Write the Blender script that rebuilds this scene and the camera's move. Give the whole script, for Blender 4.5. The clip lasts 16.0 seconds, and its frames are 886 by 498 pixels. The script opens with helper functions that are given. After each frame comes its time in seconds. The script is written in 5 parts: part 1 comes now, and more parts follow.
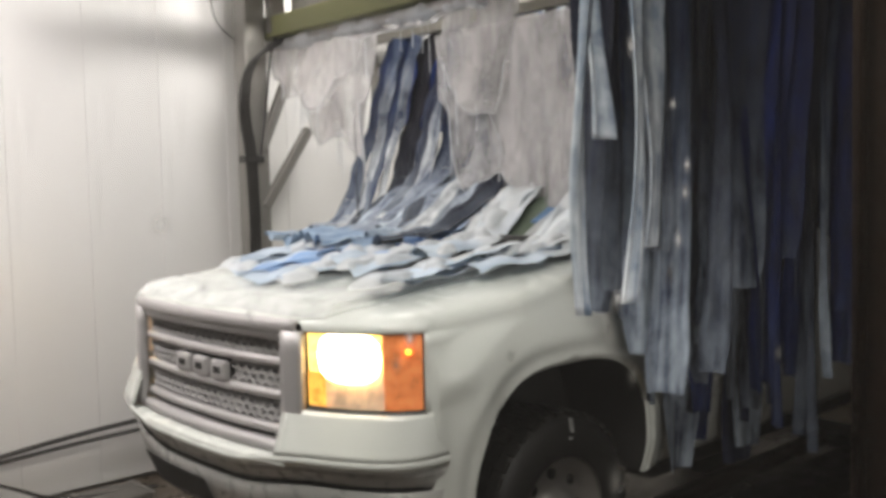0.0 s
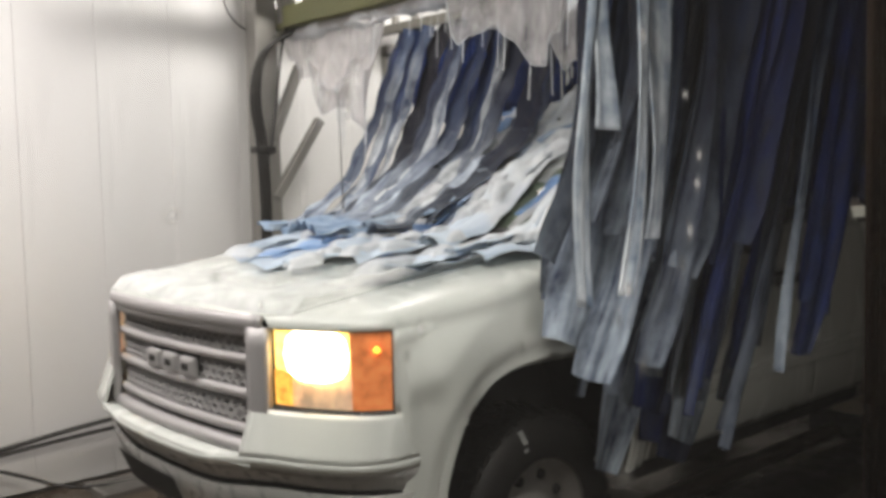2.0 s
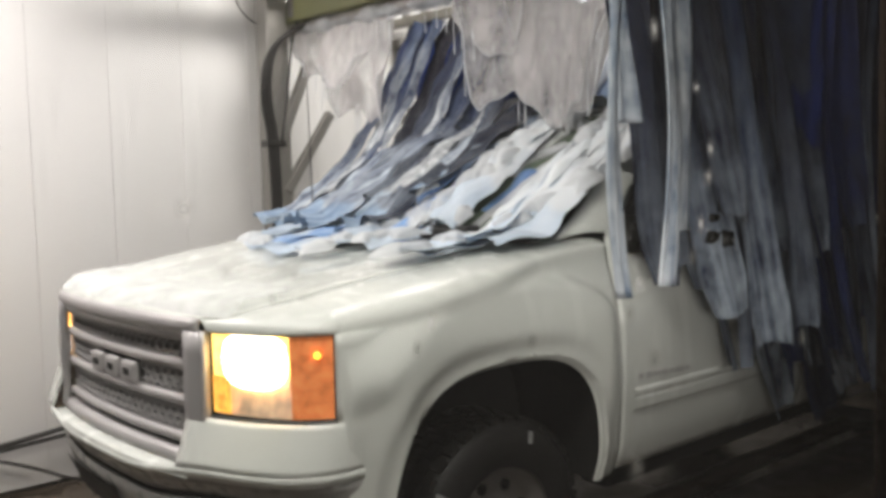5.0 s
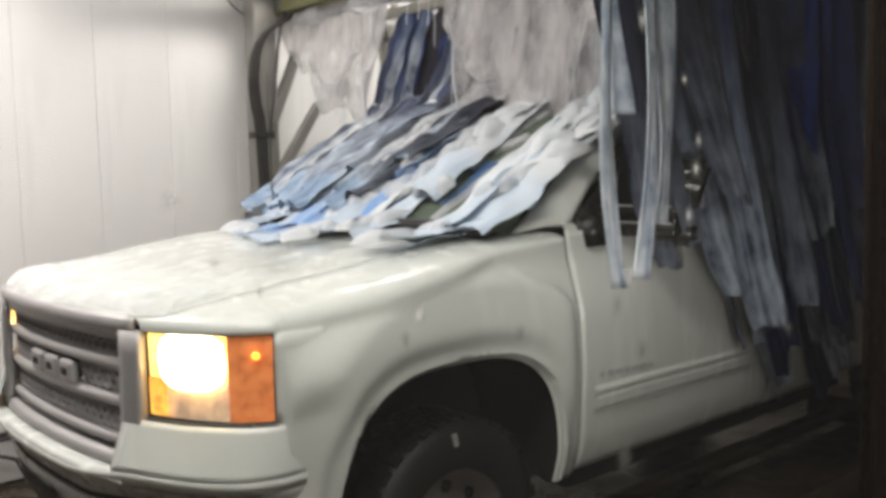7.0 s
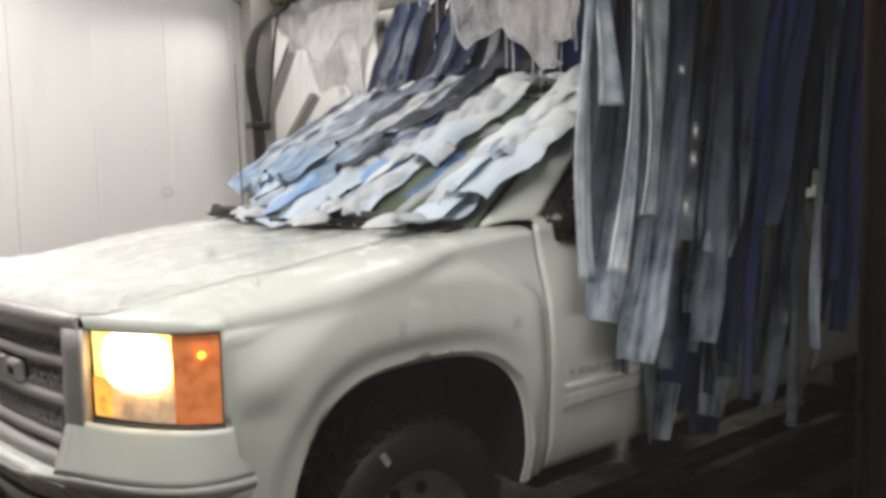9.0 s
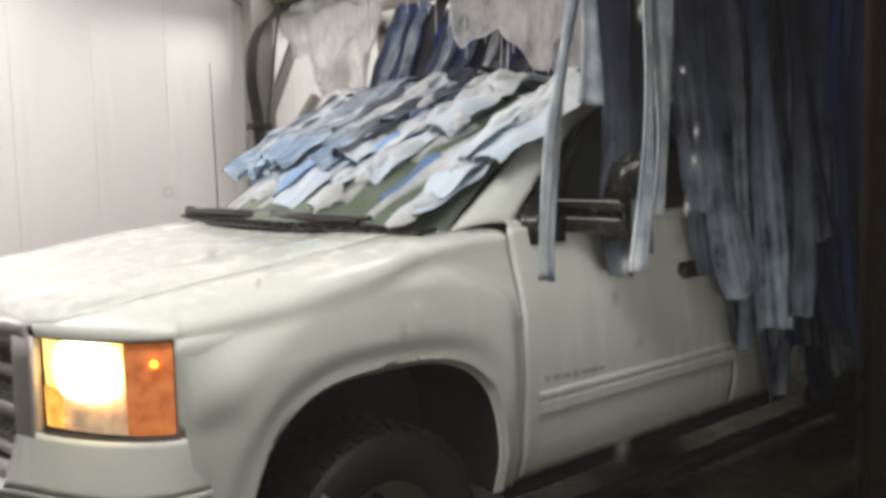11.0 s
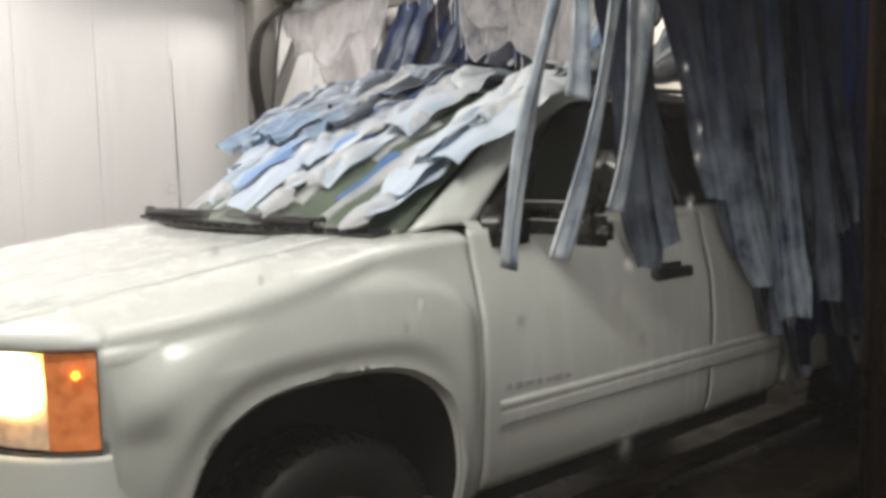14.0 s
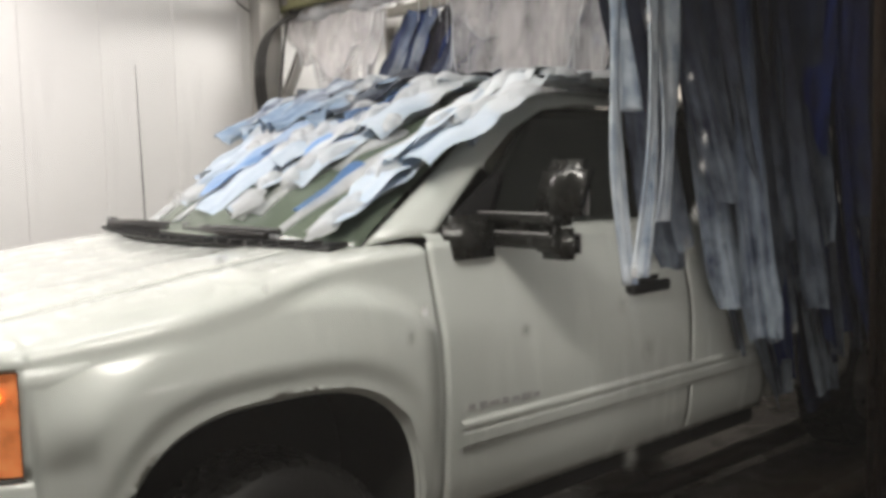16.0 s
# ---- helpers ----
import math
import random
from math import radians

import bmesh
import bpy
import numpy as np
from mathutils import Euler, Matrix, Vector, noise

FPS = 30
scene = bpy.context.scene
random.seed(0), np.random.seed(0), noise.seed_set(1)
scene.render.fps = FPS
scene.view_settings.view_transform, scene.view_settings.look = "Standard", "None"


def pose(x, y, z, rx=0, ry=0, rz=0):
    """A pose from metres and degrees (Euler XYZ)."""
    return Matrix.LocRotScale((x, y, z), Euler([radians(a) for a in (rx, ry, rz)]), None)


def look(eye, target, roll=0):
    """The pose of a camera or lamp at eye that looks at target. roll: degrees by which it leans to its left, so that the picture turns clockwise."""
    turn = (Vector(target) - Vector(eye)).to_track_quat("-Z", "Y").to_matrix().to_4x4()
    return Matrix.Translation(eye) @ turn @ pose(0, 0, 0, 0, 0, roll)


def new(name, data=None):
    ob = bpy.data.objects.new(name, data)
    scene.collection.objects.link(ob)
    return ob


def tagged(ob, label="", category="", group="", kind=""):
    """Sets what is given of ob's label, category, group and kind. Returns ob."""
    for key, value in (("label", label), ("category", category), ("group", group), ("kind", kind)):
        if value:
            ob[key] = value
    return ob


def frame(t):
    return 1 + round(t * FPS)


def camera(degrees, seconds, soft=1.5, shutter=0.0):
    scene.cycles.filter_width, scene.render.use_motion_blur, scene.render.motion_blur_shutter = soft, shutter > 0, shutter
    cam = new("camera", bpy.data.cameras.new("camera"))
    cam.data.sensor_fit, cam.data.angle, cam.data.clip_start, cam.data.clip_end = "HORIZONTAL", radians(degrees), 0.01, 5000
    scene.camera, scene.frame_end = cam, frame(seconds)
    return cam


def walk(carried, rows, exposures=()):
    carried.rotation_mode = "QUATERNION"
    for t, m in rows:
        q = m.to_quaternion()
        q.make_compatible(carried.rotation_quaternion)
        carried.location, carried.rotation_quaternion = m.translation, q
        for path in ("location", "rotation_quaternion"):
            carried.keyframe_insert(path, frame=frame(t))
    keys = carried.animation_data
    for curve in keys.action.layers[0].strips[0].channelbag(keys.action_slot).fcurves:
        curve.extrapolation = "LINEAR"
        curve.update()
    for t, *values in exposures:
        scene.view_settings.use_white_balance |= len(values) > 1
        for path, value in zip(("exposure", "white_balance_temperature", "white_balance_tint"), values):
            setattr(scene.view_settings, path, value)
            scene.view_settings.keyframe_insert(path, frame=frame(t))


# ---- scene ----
cam = camera(50.63, 16.0, soft=3.8)

# ---- camera: held in the hand behind a window, it only turns a little ----
EYE = (0.0, 0.0, 1.571)
VIEW = [  # seconds, pitch, yaw
    (0, -3.54, -42.46),
    (0.5, -3.86, -41.90),
    (1, -4.05, -41.70),
    (1.5, -3.99, -41.93),
    (2, -4.09, -41.79),
    (2.5, -4.05, -41.82),
    (3, -4.16, -41.73),
    (3.5, -4.10, -41.62),
    (4, -4.15, -41.33),
    (6.5, -4.93, -41.25),
    (7, -4.99, -41.86),
    (7.5, -5.14, -42.16),
    (8, -5.31, -42.16),
    (8.5, -5.38, -41.95),
    (9, -5.57, -42.03),
    (11.5, -5.51, -41.96),
    (12, -5.58, -41.83),
    (12.5, -5.51, -41.86),
    (13, -5.39, -41.99),
    (13.5, -5.39, -42.05),
    (14, -5.66, -41.81),
    (14.5, -5.58, -41.79),
    (15, -5.41, -41.73),
    (15.5, -5.20, -41.67),
    (16, -5.13, -41.50),
]
walk(cam, [(t, pose(*EYE, 90 + p, 1.3, y)) for t, p, y in VIEW])

# ---- light ----
TRUCK_Y = 3.116
WALL_Y = 5.0
ADVANCE = [(0, 2.574), (0.5, 2.527), (1, 2.482), (1.5, 2.441), (2, 2.407), (2.5, 2.369), (3, 2.329), (3.5, 2.294), (4, 2.254), (6.5, 2.027), (7, 1.998), (7.5, 1.965), (8, 1.928), (8.5, 1.891), (9, 1.846), (11.5, 1.684), (12, 1.653), (12.5, 1.626), (13, 1.594), (13.5, 1.558), (14, 1.511), (14.5, 1.460), (15, 1.416), (15.5, 1.365), (16, 1.320)]

world = bpy.data.worlds.new("world")
scene.world = world
world.use_nodes = True
world.node_tree.nodes["Background"].inputs[0].default_value = (0.75, 0.8, 0.9, 1)
world.node_tree.nodes["Background"].inputs[1].default_value = 0.05
scene.view_settings.exposure = 0.0


def area(name, at, target, sx, sy, watts, colour):
    d = bpy.data.lights.new(name, "AREA")
    d.shape, d.size, d.size_y, d.energy, d.color = "RECTANGLE", sx, sy, watts, colour
    ob = new(name, d)
    ob.matrix_world = look(at, target)
    return ob


area("tube_light_exit", (0.55, 4.3, 3.05), (0.9, 4.5, 0.0), 1.5, 0.25, 58, (1.0, 0.93, 0.9))
area("tube_light_middle", (0.9, 2.5, 3.2), (1.3, 2.9, 0.0), 1.5, 0.3, 12, (1.0, 0.97, 0.93))
# rear, window and far lights: no lamp known there, added as fill
area("fill_light_rear", (7.4, 4.2, 3.2), (7.2, 4.8, 0.3), 1.6, 0.3, 45, (1.0, 0.88, 0.74))
area("fill_light_window", (0.6, 0.95, 3.2), (2.2, 2.3, 0.7), 1.8, 0.3, 62, (1.0, 0.96, 0.88))
area("fill_light_low", (1.95, 0.64, 1.15), (3.4, 2.2, 1.2), 0.9, 0.2, 2.1, (1.0, 0.94, 0.88)).data.spread = math.radians(74)  # added fill for the door, beam kept narrow below the felt tops
area("fill_light_far", (3.5, 3.7, 3.3), (3.7, 5.0, 1.3), 1.6, 0.25, 56, (1.0, 0.96, 0.9))


# ---- materials ----
class Mat:
    """A node material under construction."""

    def __init__(self, name):
        self.m = bpy.data.materials.new(name)
        self.m.use_nodes = True
        self.n, self.l = self.m.node_tree.nodes, self.m.node_tree.links
        self.b = self.n["Principled BSDF"]
        self.out = self.n["Material Output"]
        self.tc = self.n.new("ShaderNodeTexCoord")

    def set(self, **kw):
        for k, v in kw.items():
            self.b.inputs[k.replace("_", " ")].default_value = v
        return self

    def noise(self, scale, detail=4, rough=0.55, stretch=(1, 1, 1), coord="Object"):
        mp = self.n.new("ShaderNodeMapping")
        mp.inputs["Scale"].default_value = stretch
        self.l.new(self.tc.outputs[coord], mp.inputs[0])
        t = self.n.new("ShaderNodeTexNoise")
        t.inputs["Scale"].default_value, t.inputs["Detail"].default_value, t.inputs["Roughness"].default_value = scale, detail, rough
        self.l.new(mp.outputs[0], t.inputs["Vector"])
        return t.outputs["Fac"]

    def ramp(self, fac, *stops):
        r = self.n.new("ShaderNodeValToRGB")
        while len(r.color_ramp.elements) < len(stops):
            r.color_ramp.elements.new(0.5)
        for e, (p, c) in zip(r.color_ramp.elements, stops):
            e.position = p
            e.color = (*c, 1) if not isinstance(c, float) else (c, c, c, 1)
        self.l.new(fac, r.inputs[0])
        return r.outputs[0]

    def mix(self, fac, a, b, blend="MIX"):
        m = self.n.new("ShaderNodeMix")
        m.data_type, m.blend_type = "RGBA", blend
        for sock, v in ((m.inputs[0], fac), (m.inputs[6], a), (m.inputs[7], b)):
            if isinstance(v, (int, float)):
                sock.default_value = v
            elif isinstance(v, tuple):
                sock.default_value = (*v, 1)
            else:
                self.l.new(v, sock)
        return m.outputs[2]

    def to(self, socket, value):
        self.l.new(value, self.b.inputs[socket])
        return self

    def bump(self, height, strength=0.3, distance=0.01):
        b = self.n.new("ShaderNodeBump")
        b.inputs["Strength"].default_value, b.inputs["Distance"].default_value = strength, distance
        self.l.new(height, b.inputs["Height"])
        self.l.new(b.outputs[0], self.b.inputs["Normal"])
        return self

    def math(self, op, a, b):
        m = self.n.new("ShaderNodeMath")
        m.operation, m.use_clamp = op, True
        for sock, v in ((m.inputs[0], a), (m.inputs[1], b)):
            if isinstance(v, (int, float)):
                sock.default_value = v
            else:
                self.l.new(v, sock)
        return m.outputs[0]

    def axis(self, k, coord="Object"):
        s = self.n.new("ShaderNodeSeparateXYZ")
        self.l.new(self.tc.outputs[coord], s.inputs[0])
        return s.outputs[k]


def plain(name, colour, rough, metal=0.0, grain=60, amount=0.25, bumpiness=0.15):
    m = Mat(name).set(Roughness=rough, Metallic=metal)
    n = m.noise(grain)
    dark = tuple(c * (1 - amount) for c in colour)
    big = m.noise(3.1, 3)
    m.to("Base Color", m.mix(big, m.mix(n, dark, colour), colour))
    m.to("Roughness", m.ramp(n, (0.3, max(rough - 0.1, 0.02)), (0.7, min(rough + 0.12, 1.0))))
    m.bump(n, bumpiness, 0.003)
    return m.m


def make_paint():
    m = Mat("wet_white_paint").set(Roughness=0.2, Coat_Weight=0.6, Coat_Roughness=0.06)
    film = m.noise(2.3, 5)
    runs = m.noise(9.0, 4, 0.6, (1.0, 1.0, 0.18))
    drops = m.noise(160, 2)
    base = m.mix(film, (0.72, 0.75, 0.71), (0.78, 0.81, 0.765))
    base = m.mix(m.ramp(runs, (0.55, 0.0), (0.75, 0.22)), base, (0.62, 0.62, 0.58))
    m.to("Base Color", base)
    m.to("Roughness", m.ramp(runs, (0.3, 0.14), (0.7, 0.34)))
    beads = m.noise(38, 3, 0.6, (1.0, 1.0, 0.5))
    m.bump(m.mix(0.45, m.mix(0.4, m.ramp(drops, (0.55, 0.0), (0.7, 1.0)), m.ramp(beads, (0.5, 0.0), (0.68, 1.0))), runs), 0.2, 0.005)
    return m.m


def make_wall():
    m = Mat("wet_plastic_panel").set(Roughness=0.28)
    big = m.noise(0.8, 4, 0.5, (1, 1, 0.35))
    runs = m.noise(5.0, 5, 0.6, (1.0, 1.0, 0.06))
    c = m.mix(big, (0.74, 0.73, 0.72), (0.82, 0.81, 0.8))
    c = m.mix(m.ramp(runs, (0.5, 0.0), (0.8, 0.3)), c, (0.66, 0.65, 0.62))
    m.to("Base Color", c)
    m.to("Roughness", m.ramp(runs, (0.3, 0.18), (0.7, 0.42)))
    m.bump(m.noise(30, 3), 0.08, 0.004)
    return m.m


def make_cloth(name, dark, light, foam, start=1.0, suds_colour=(0.66, 0.71, 0.76), tip=None):
    """Soaked felt. The mesh's UV runs in metres across (each strip with an offset of its own) and from 0 at the top to 1 at the end."""
    m = Mat(name).set(Roughness=0.75, Specular_IOR_Level=0.12)
    grain = m.noise(160, 2, 0.5, (1, 2.0, 1), "UV")
    folds = m.noise(6, 4, 0.6, (5.0, 1.6, 1), "UV")
    c = m.mix(m.ramp(folds, (0.3, 0.0), (0.7, 1.0)), dark, light)
    # brown-black tone varies by strip; shadow between strips is in this colour
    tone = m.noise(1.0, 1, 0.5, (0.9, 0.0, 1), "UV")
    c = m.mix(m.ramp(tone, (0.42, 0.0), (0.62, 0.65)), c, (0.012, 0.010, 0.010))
    suds = m.noise(2.6, 6, 0.68, (3.4, 3.2, 1), "UV")
    streaks = m.noise(5.0, 3, 0.5, (7.0, 0.5, 1), "UV")
    cover = m.math("ADD", m.math("MULTIPLY", suds, 0.6), m.math("MULTIPLY", streaks, 0.4))
    down = m.math("MULTIPLY", m.math("POWER", m.axis(1, "UV"), start), foam)
    k = m.math("MULTIPLY", m.ramp(cover, (0.36, 0.0), (0.66, 1.0)), down)
    c = m.mix(k, c, suds_colour)
    if tip:
        ends = m.math("ADD", m.axis(1, "UV"), m.math("MULTIPLY", suds, 0.22))
        c = m.mix(m.ramp(ends, (0.97, 0.0), (1.06, 0.38)), c, tip)
    m.to("Base Color", c)
    m.to("Roughness", m.ramp(folds, (0.3, 0.42), (0.7, 0.85)))
    m.bump(m.mix(0.75, grain, m.mix(0.5, folds, cover)), 0.55, 0.012)
    return m.m


def make_foam(name, solid, colour):
    """Soap film: white, partly see-through, thicker in streaks that run down."""
    m = Mat(name).set(Roughness=0.35)
    m.b.inputs["Base Color"].default_value = (*colour, 1)
    streak = m.noise(3.2, 6, 0.6, (2.0, 2.0, 0.8))
    fine = m.noise(70, 3)
    m.bump(m.mix(0.3, streak, fine), 0.3, 0.02)
    m.to("Base Color", m.mix(streak, tuple(c * 0.85 for c in colour), colour))
    clear = m.n.new("ShaderNodeBsdfTransparent")
    thin = m.n.new("ShaderNodeBsdfTranslucent")
    thin.inputs[0].default_value = (*colour, 1)
    half = m.n.new("ShaderNodeMixShader")
    half.inputs[0].default_value = 0.45
    m.l.new(m.b.outputs[0], half.inputs[1])
    m.l.new(thin.outputs[0], half.inputs[2])
    mix = m.n.new("ShaderNodeMixShader")
    m.l.new(m.ramp(streak, (0.32, max(solid - 0.42, 0.0)), (0.62, min(solid + 0.36, 1.0))), mix.inputs[0])
    m.l.new(clear.outputs[0], mix.inputs[1])
    m.l.new(half.outputs[0], mix.inputs[2])
    m.l.new(mix.outputs[0], m.out.inputs[0])
    return m.m


def make_glow(name, colour, strength, mottle=0.0):
    m = Mat(name).set(Roughness=0.3)
    m.b.inputs["Base Color"].default_value = (*colour, 1)
    m.b.inputs["Emission Color"].default_value = (*colour, 1)
    m.b.inputs["Emission Strength"].default_value = strength
    if mottle:
        n = m.noise(26, 4, 0.6)
        c = m.mix(m.ramp(n, (0.35, 0.0), (0.65, 1.0)), tuple(k * (1 - mottle) for k in colour), tuple(min(k * 1.25 + 0.02, 1.0) for k in colour))
        m.to("Base Color", c).to("Emission Color", c)
        m.bump(m.noise(90, 2), 0.4, 0.004)
    return m.m


def make_floor():
    m = Mat("wet_concrete").set(Roughness=0.25)
    big = m.noise(1.3, 6, 0.6)
    fine = m.noise(45, 4)
    c = m.mix(big, (0.04, 0.028, 0.018), (0.15, 0.115, 0.08))
    m.to("Base Color", m.mix(m.math("MULTIPLY", fine, 0.5), c, (0.07, 0.06, 0.05)))
    m.to("Roughness", m.ramp(big, (0.4, 0.08), (0.6, 0.5)))
    m.bump(m.mix(0.4, big, fine), 0.4, 0.02)
    return m.m


PAINT = make_paint()
WALL = make_wall()
FLOOR = make_floor()
GROOVE = plain("grey_joint", (0.5, 0.49, 0.48), 0.6)
RUBBER = plain("black_rubber", (0.018, 0.017, 0.016), 0.55, grain=90)
BLACK = plain("black_plastic", (0.02, 0.02, 0.021), 0.35, grain=140)
MIRROR_BLACK = plain("wet_black_plastic", (0.022, 0.022, 0.02), 0.22, grain=24, amount=0.6, bumpiness=0.3)
# near-black and dark grey: the shade of gaps and recesses as a colour
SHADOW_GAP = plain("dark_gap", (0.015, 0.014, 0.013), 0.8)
GAP_GREY = plain("shaded_gap", (0.10, 0.10, 0.095), 0.7)
CHROME = plain("soapy_chrome", (0.50, 0.485, 0.485), 0.42, 0.35, grain=30)
MESH_GREY = plain("grey_grille_plastic", (0.46, 0.45, 0.45), 0.5, 0.1, grain=40)
STEEL = plain("galvanised_steel", (0.33, 0.315, 0.295), 0.45, 0.6, grain=25, amount=0.4)
OLIVE = plain("olive_painted_steel", (0.25, 0.25, 0.11), 0.45, grain=30)
# grey that holds the shade and dirt low on the white bumper
LOWER_GREY = plain("lower_grey", (0.5, 0.5, 0.48), 0.3, 0.2, grain=20)
MUDDY = plain("muddy_wet_steel", (0.075, 0.055, 0.04), 0.4, 0.2, grain=9, amount=0.75, bumpiness=0.6)
# beige of a lit floor patch, put into a block's colour
PALE_BLOCK = plain("pale_floor_patch", (0.70, 0.62, 0.50), 0.5, grain=20)
HOSE = plain("black_hose", (0.03, 0.028, 0.026), 0.4)
BROWN = plain("brown_window_frame", (0.016, 0.008, 0.004), 0.85, grain=25)
BROWN.node_tree.nodes["Principled BSDF"].inputs["Specular IOR Level"].default_value = 0.1
ROOM = plain("dark_plaster", (0.10, 0.09, 0.08), 0.8)
CEILING = plain("grey_ceiling_panel", (0.42, 0.41, 0.4), 0.6, grain=12)
AMBER = make_glow("amber_lens", (0.80, 0.24, 0.07), 0.36, 0.16)
AMBER_LIT = make_glow("lit_amber_lens", (1.0, 0.42, 0.06), 1.3, 0.35)
MARKER = make_glow("lit_marker_bulb", (1.0, 0.3, 0.03), 5.0)
HEAD_LIT = make_glow("lit_headlamp", (1.0, 0.86, 0.55), 14.0)
# reflector and bowl emit, in place of the bulb's light falling on them
HEAD_HALO = make_glow("lit_reflector", (1.0, 0.58, 0.15), 2.4, 0.3)
CLEAR = make_glow("lit_lens_bowl", (0.72, 0.52, 0.35), 0.32, 0.25)
TUBE = make_glow("fluorescent_tube", (1.0, 0.97, 0.93), 8.0)
# side felts: real navy and foam, darkened further for the dim rear
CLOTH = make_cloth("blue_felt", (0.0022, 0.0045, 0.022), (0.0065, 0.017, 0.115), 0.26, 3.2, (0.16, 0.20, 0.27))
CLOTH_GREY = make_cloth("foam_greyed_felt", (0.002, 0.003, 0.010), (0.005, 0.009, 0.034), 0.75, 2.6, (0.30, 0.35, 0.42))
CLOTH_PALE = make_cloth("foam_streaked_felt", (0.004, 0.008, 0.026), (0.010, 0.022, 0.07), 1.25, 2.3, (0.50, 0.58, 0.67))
CLOTH_WET = make_cloth("soapy_blue_felt", (0.08, 0.20, 0.48), (0.20, 0.40, 0.74), 0.9, 0.4, (0.72, 0.79, 0.86), (0.16, 0.34, 0.68))
CLOTH_NAVY = make_cloth("soaked_navy_felt", (0.005, 0.010, 0.034), (0.016, 0.032, 0.10), 2.4, 2.7, (0.62, 0.70, 0.79), (0.20, 0.36, 0.58))
CLOTH_WHITE = make_cloth("foam_laden_felt", (0.56, 0.66, 0.78), (0.80, 0.85, 0.89), 1.6, 0.25, (0.86, 0.88, 0.89), (0.34, 0.50, 0.70))
CLOTH_FRONT = make_cloth("half_foamed_felt", (0.010, 0.018, 0.05), (0.04, 0.065, 0.13), 2.6, 1.2, (0.80, 0.84, 0.87), (0.34, 0.50, 0.70))
CLOTH_LIGHT = make_cloth("pale_soapy_felt", (0.08, 0.13, 0.22), (0.20, 0.28, 0.40), 1.7, 0.8, (0.72, 0.77, 0.81))
CLOTH_PANEL = make_cloth("dry_blue_felt", (0.008, 0.024, 0.11), (0.018, 0.050, 0.24), 0.12, 3.0)
FOAM = make_foam("soap_foam", 0.56, (0.84, 0.82, 0.82))
FOAM_THIN = make_foam("thin_soap_foam", 0.42, (0.78, 0.76, 0.76))
SUDS = make_foam("thick_suds", 0.95, (0.86, 0.88, 0.9))
BLUE_SUDS = make_foam("blue_suds", 0.9, (0.22, 0.42, 0.78))
WATER = make_foam("water_run", 0.5, (0.9, 0.92, 0.9))


def make_glass(name, colour, rough=0.05):
    m = Mat(name).set(Roughness=rough, IOR=1.45)
    n = m.noise(4, 4, 0.6, (1, 1, 0.3))
    m.to("Base Color", m.mix(n, colour, tuple(c * 1.7 for c in colour)))
    m.to("Roughness", m.ramp(n, (0.3, 0.04), (0.7, 0.22)))
    return m.m


def make_clear(name, ior):
    m = Mat(name).set(Roughness=0.0, IOR=ior, Transmission_Weight=1.0)
    m.b.inputs["Base Color"].default_value = (1, 1, 1, 1)
    return m.m


def make_frost(name):
    m = Mat(name).set(Roughness=0.7)
    n = m.noise(7, 5, 0.6)
    m.to("Base Color", m.mix(n, (0.80, 0.82, 0.81), (0.86, 0.87, 0.87)))
    m.bump(m.noise(45, 5, 0.7), 0.4, 0.008)
    clear = m.n.new("ShaderNodeBsdfTransparent")
    mix = m.n.new("ShaderNodeMixShader")
    left = m.math("SUBTRACT", 1.15, m.axis(1, "UV"))
    k = m.math("MULTIPLY", left, m.ramp(n, (0.25, 0.15), (0.7, 0.7)))
    m.l.new(m.math("POWER", k, 0.8), mix.inputs[0])
    m.l.new(clear.outputs[0], mix.inputs[1])
    m.l.new(m.b.outputs[0], mix.inputs[2])
    m.l.new(mix.outputs[0], m.out.inputs[0])
    return m.m


FROST = make_frost("settled_foam")
PANE = make_clear("window_pane", 1.45)


def make_film(name, amount, colour, spot=False):
    """A haze veil or a water drop on the window: mostly clear, it scatters a little light; a spot thins out towards its
    rim.
    """
    m = Mat(name)
    clear = m.n.new("ShaderNodeBsdfTransparent")
    milk = m.n.new("ShaderNodeBsdfTranslucent")
    milk.inputs[0].default_value = (*colour, 1)
    mix = m.n.new("ShaderNodeMixShader")
    if spot:
        g = m.n.new("ShaderNodeTexGradient")
        g.gradient_type = "QUADRATIC_SPHERE"
        m.l.new(m.tc.outputs["Object"], g.inputs[0])
        fac = m.math("MULTIPLY", g.outputs["Fac"], amount)
    else:
        fac = m.math("MULTIPLY", m.ramp(m.noise(5, 4, 0.6, (1, 1, 0.3)), (0.3, 0.7), (0.75, 1.0)), amount)
    m.l.new(fac, mix.inputs[0])
    m.l.new(clear.outputs[0], mix.inputs[1])
    m.l.new(milk.outputs[0], mix.inputs[2])
    m.l.new(mix.outputs[0], m.out.inputs[0])
    return m.m


# even veil added over the pane as haze, lifting the dark tones
HAZE_VEIL = make_film("window_haze", 0.011, (0.9, 0.88, 0.85))
SMEAR = make_film("pale_drop_smear", 0.6, (0.9, 0.9, 0.9), True)
SMEAR_DARK = make_film("grey_drop_smear", 0.5, (0.3, 0.3, 0.28), True)
GLASS = make_glass("green_tinted_glass", (0.10, 0.125, 0.095))
DARK_GLASS = make_glass("dark_side_glass", (0.02, 0.022, 0.02))


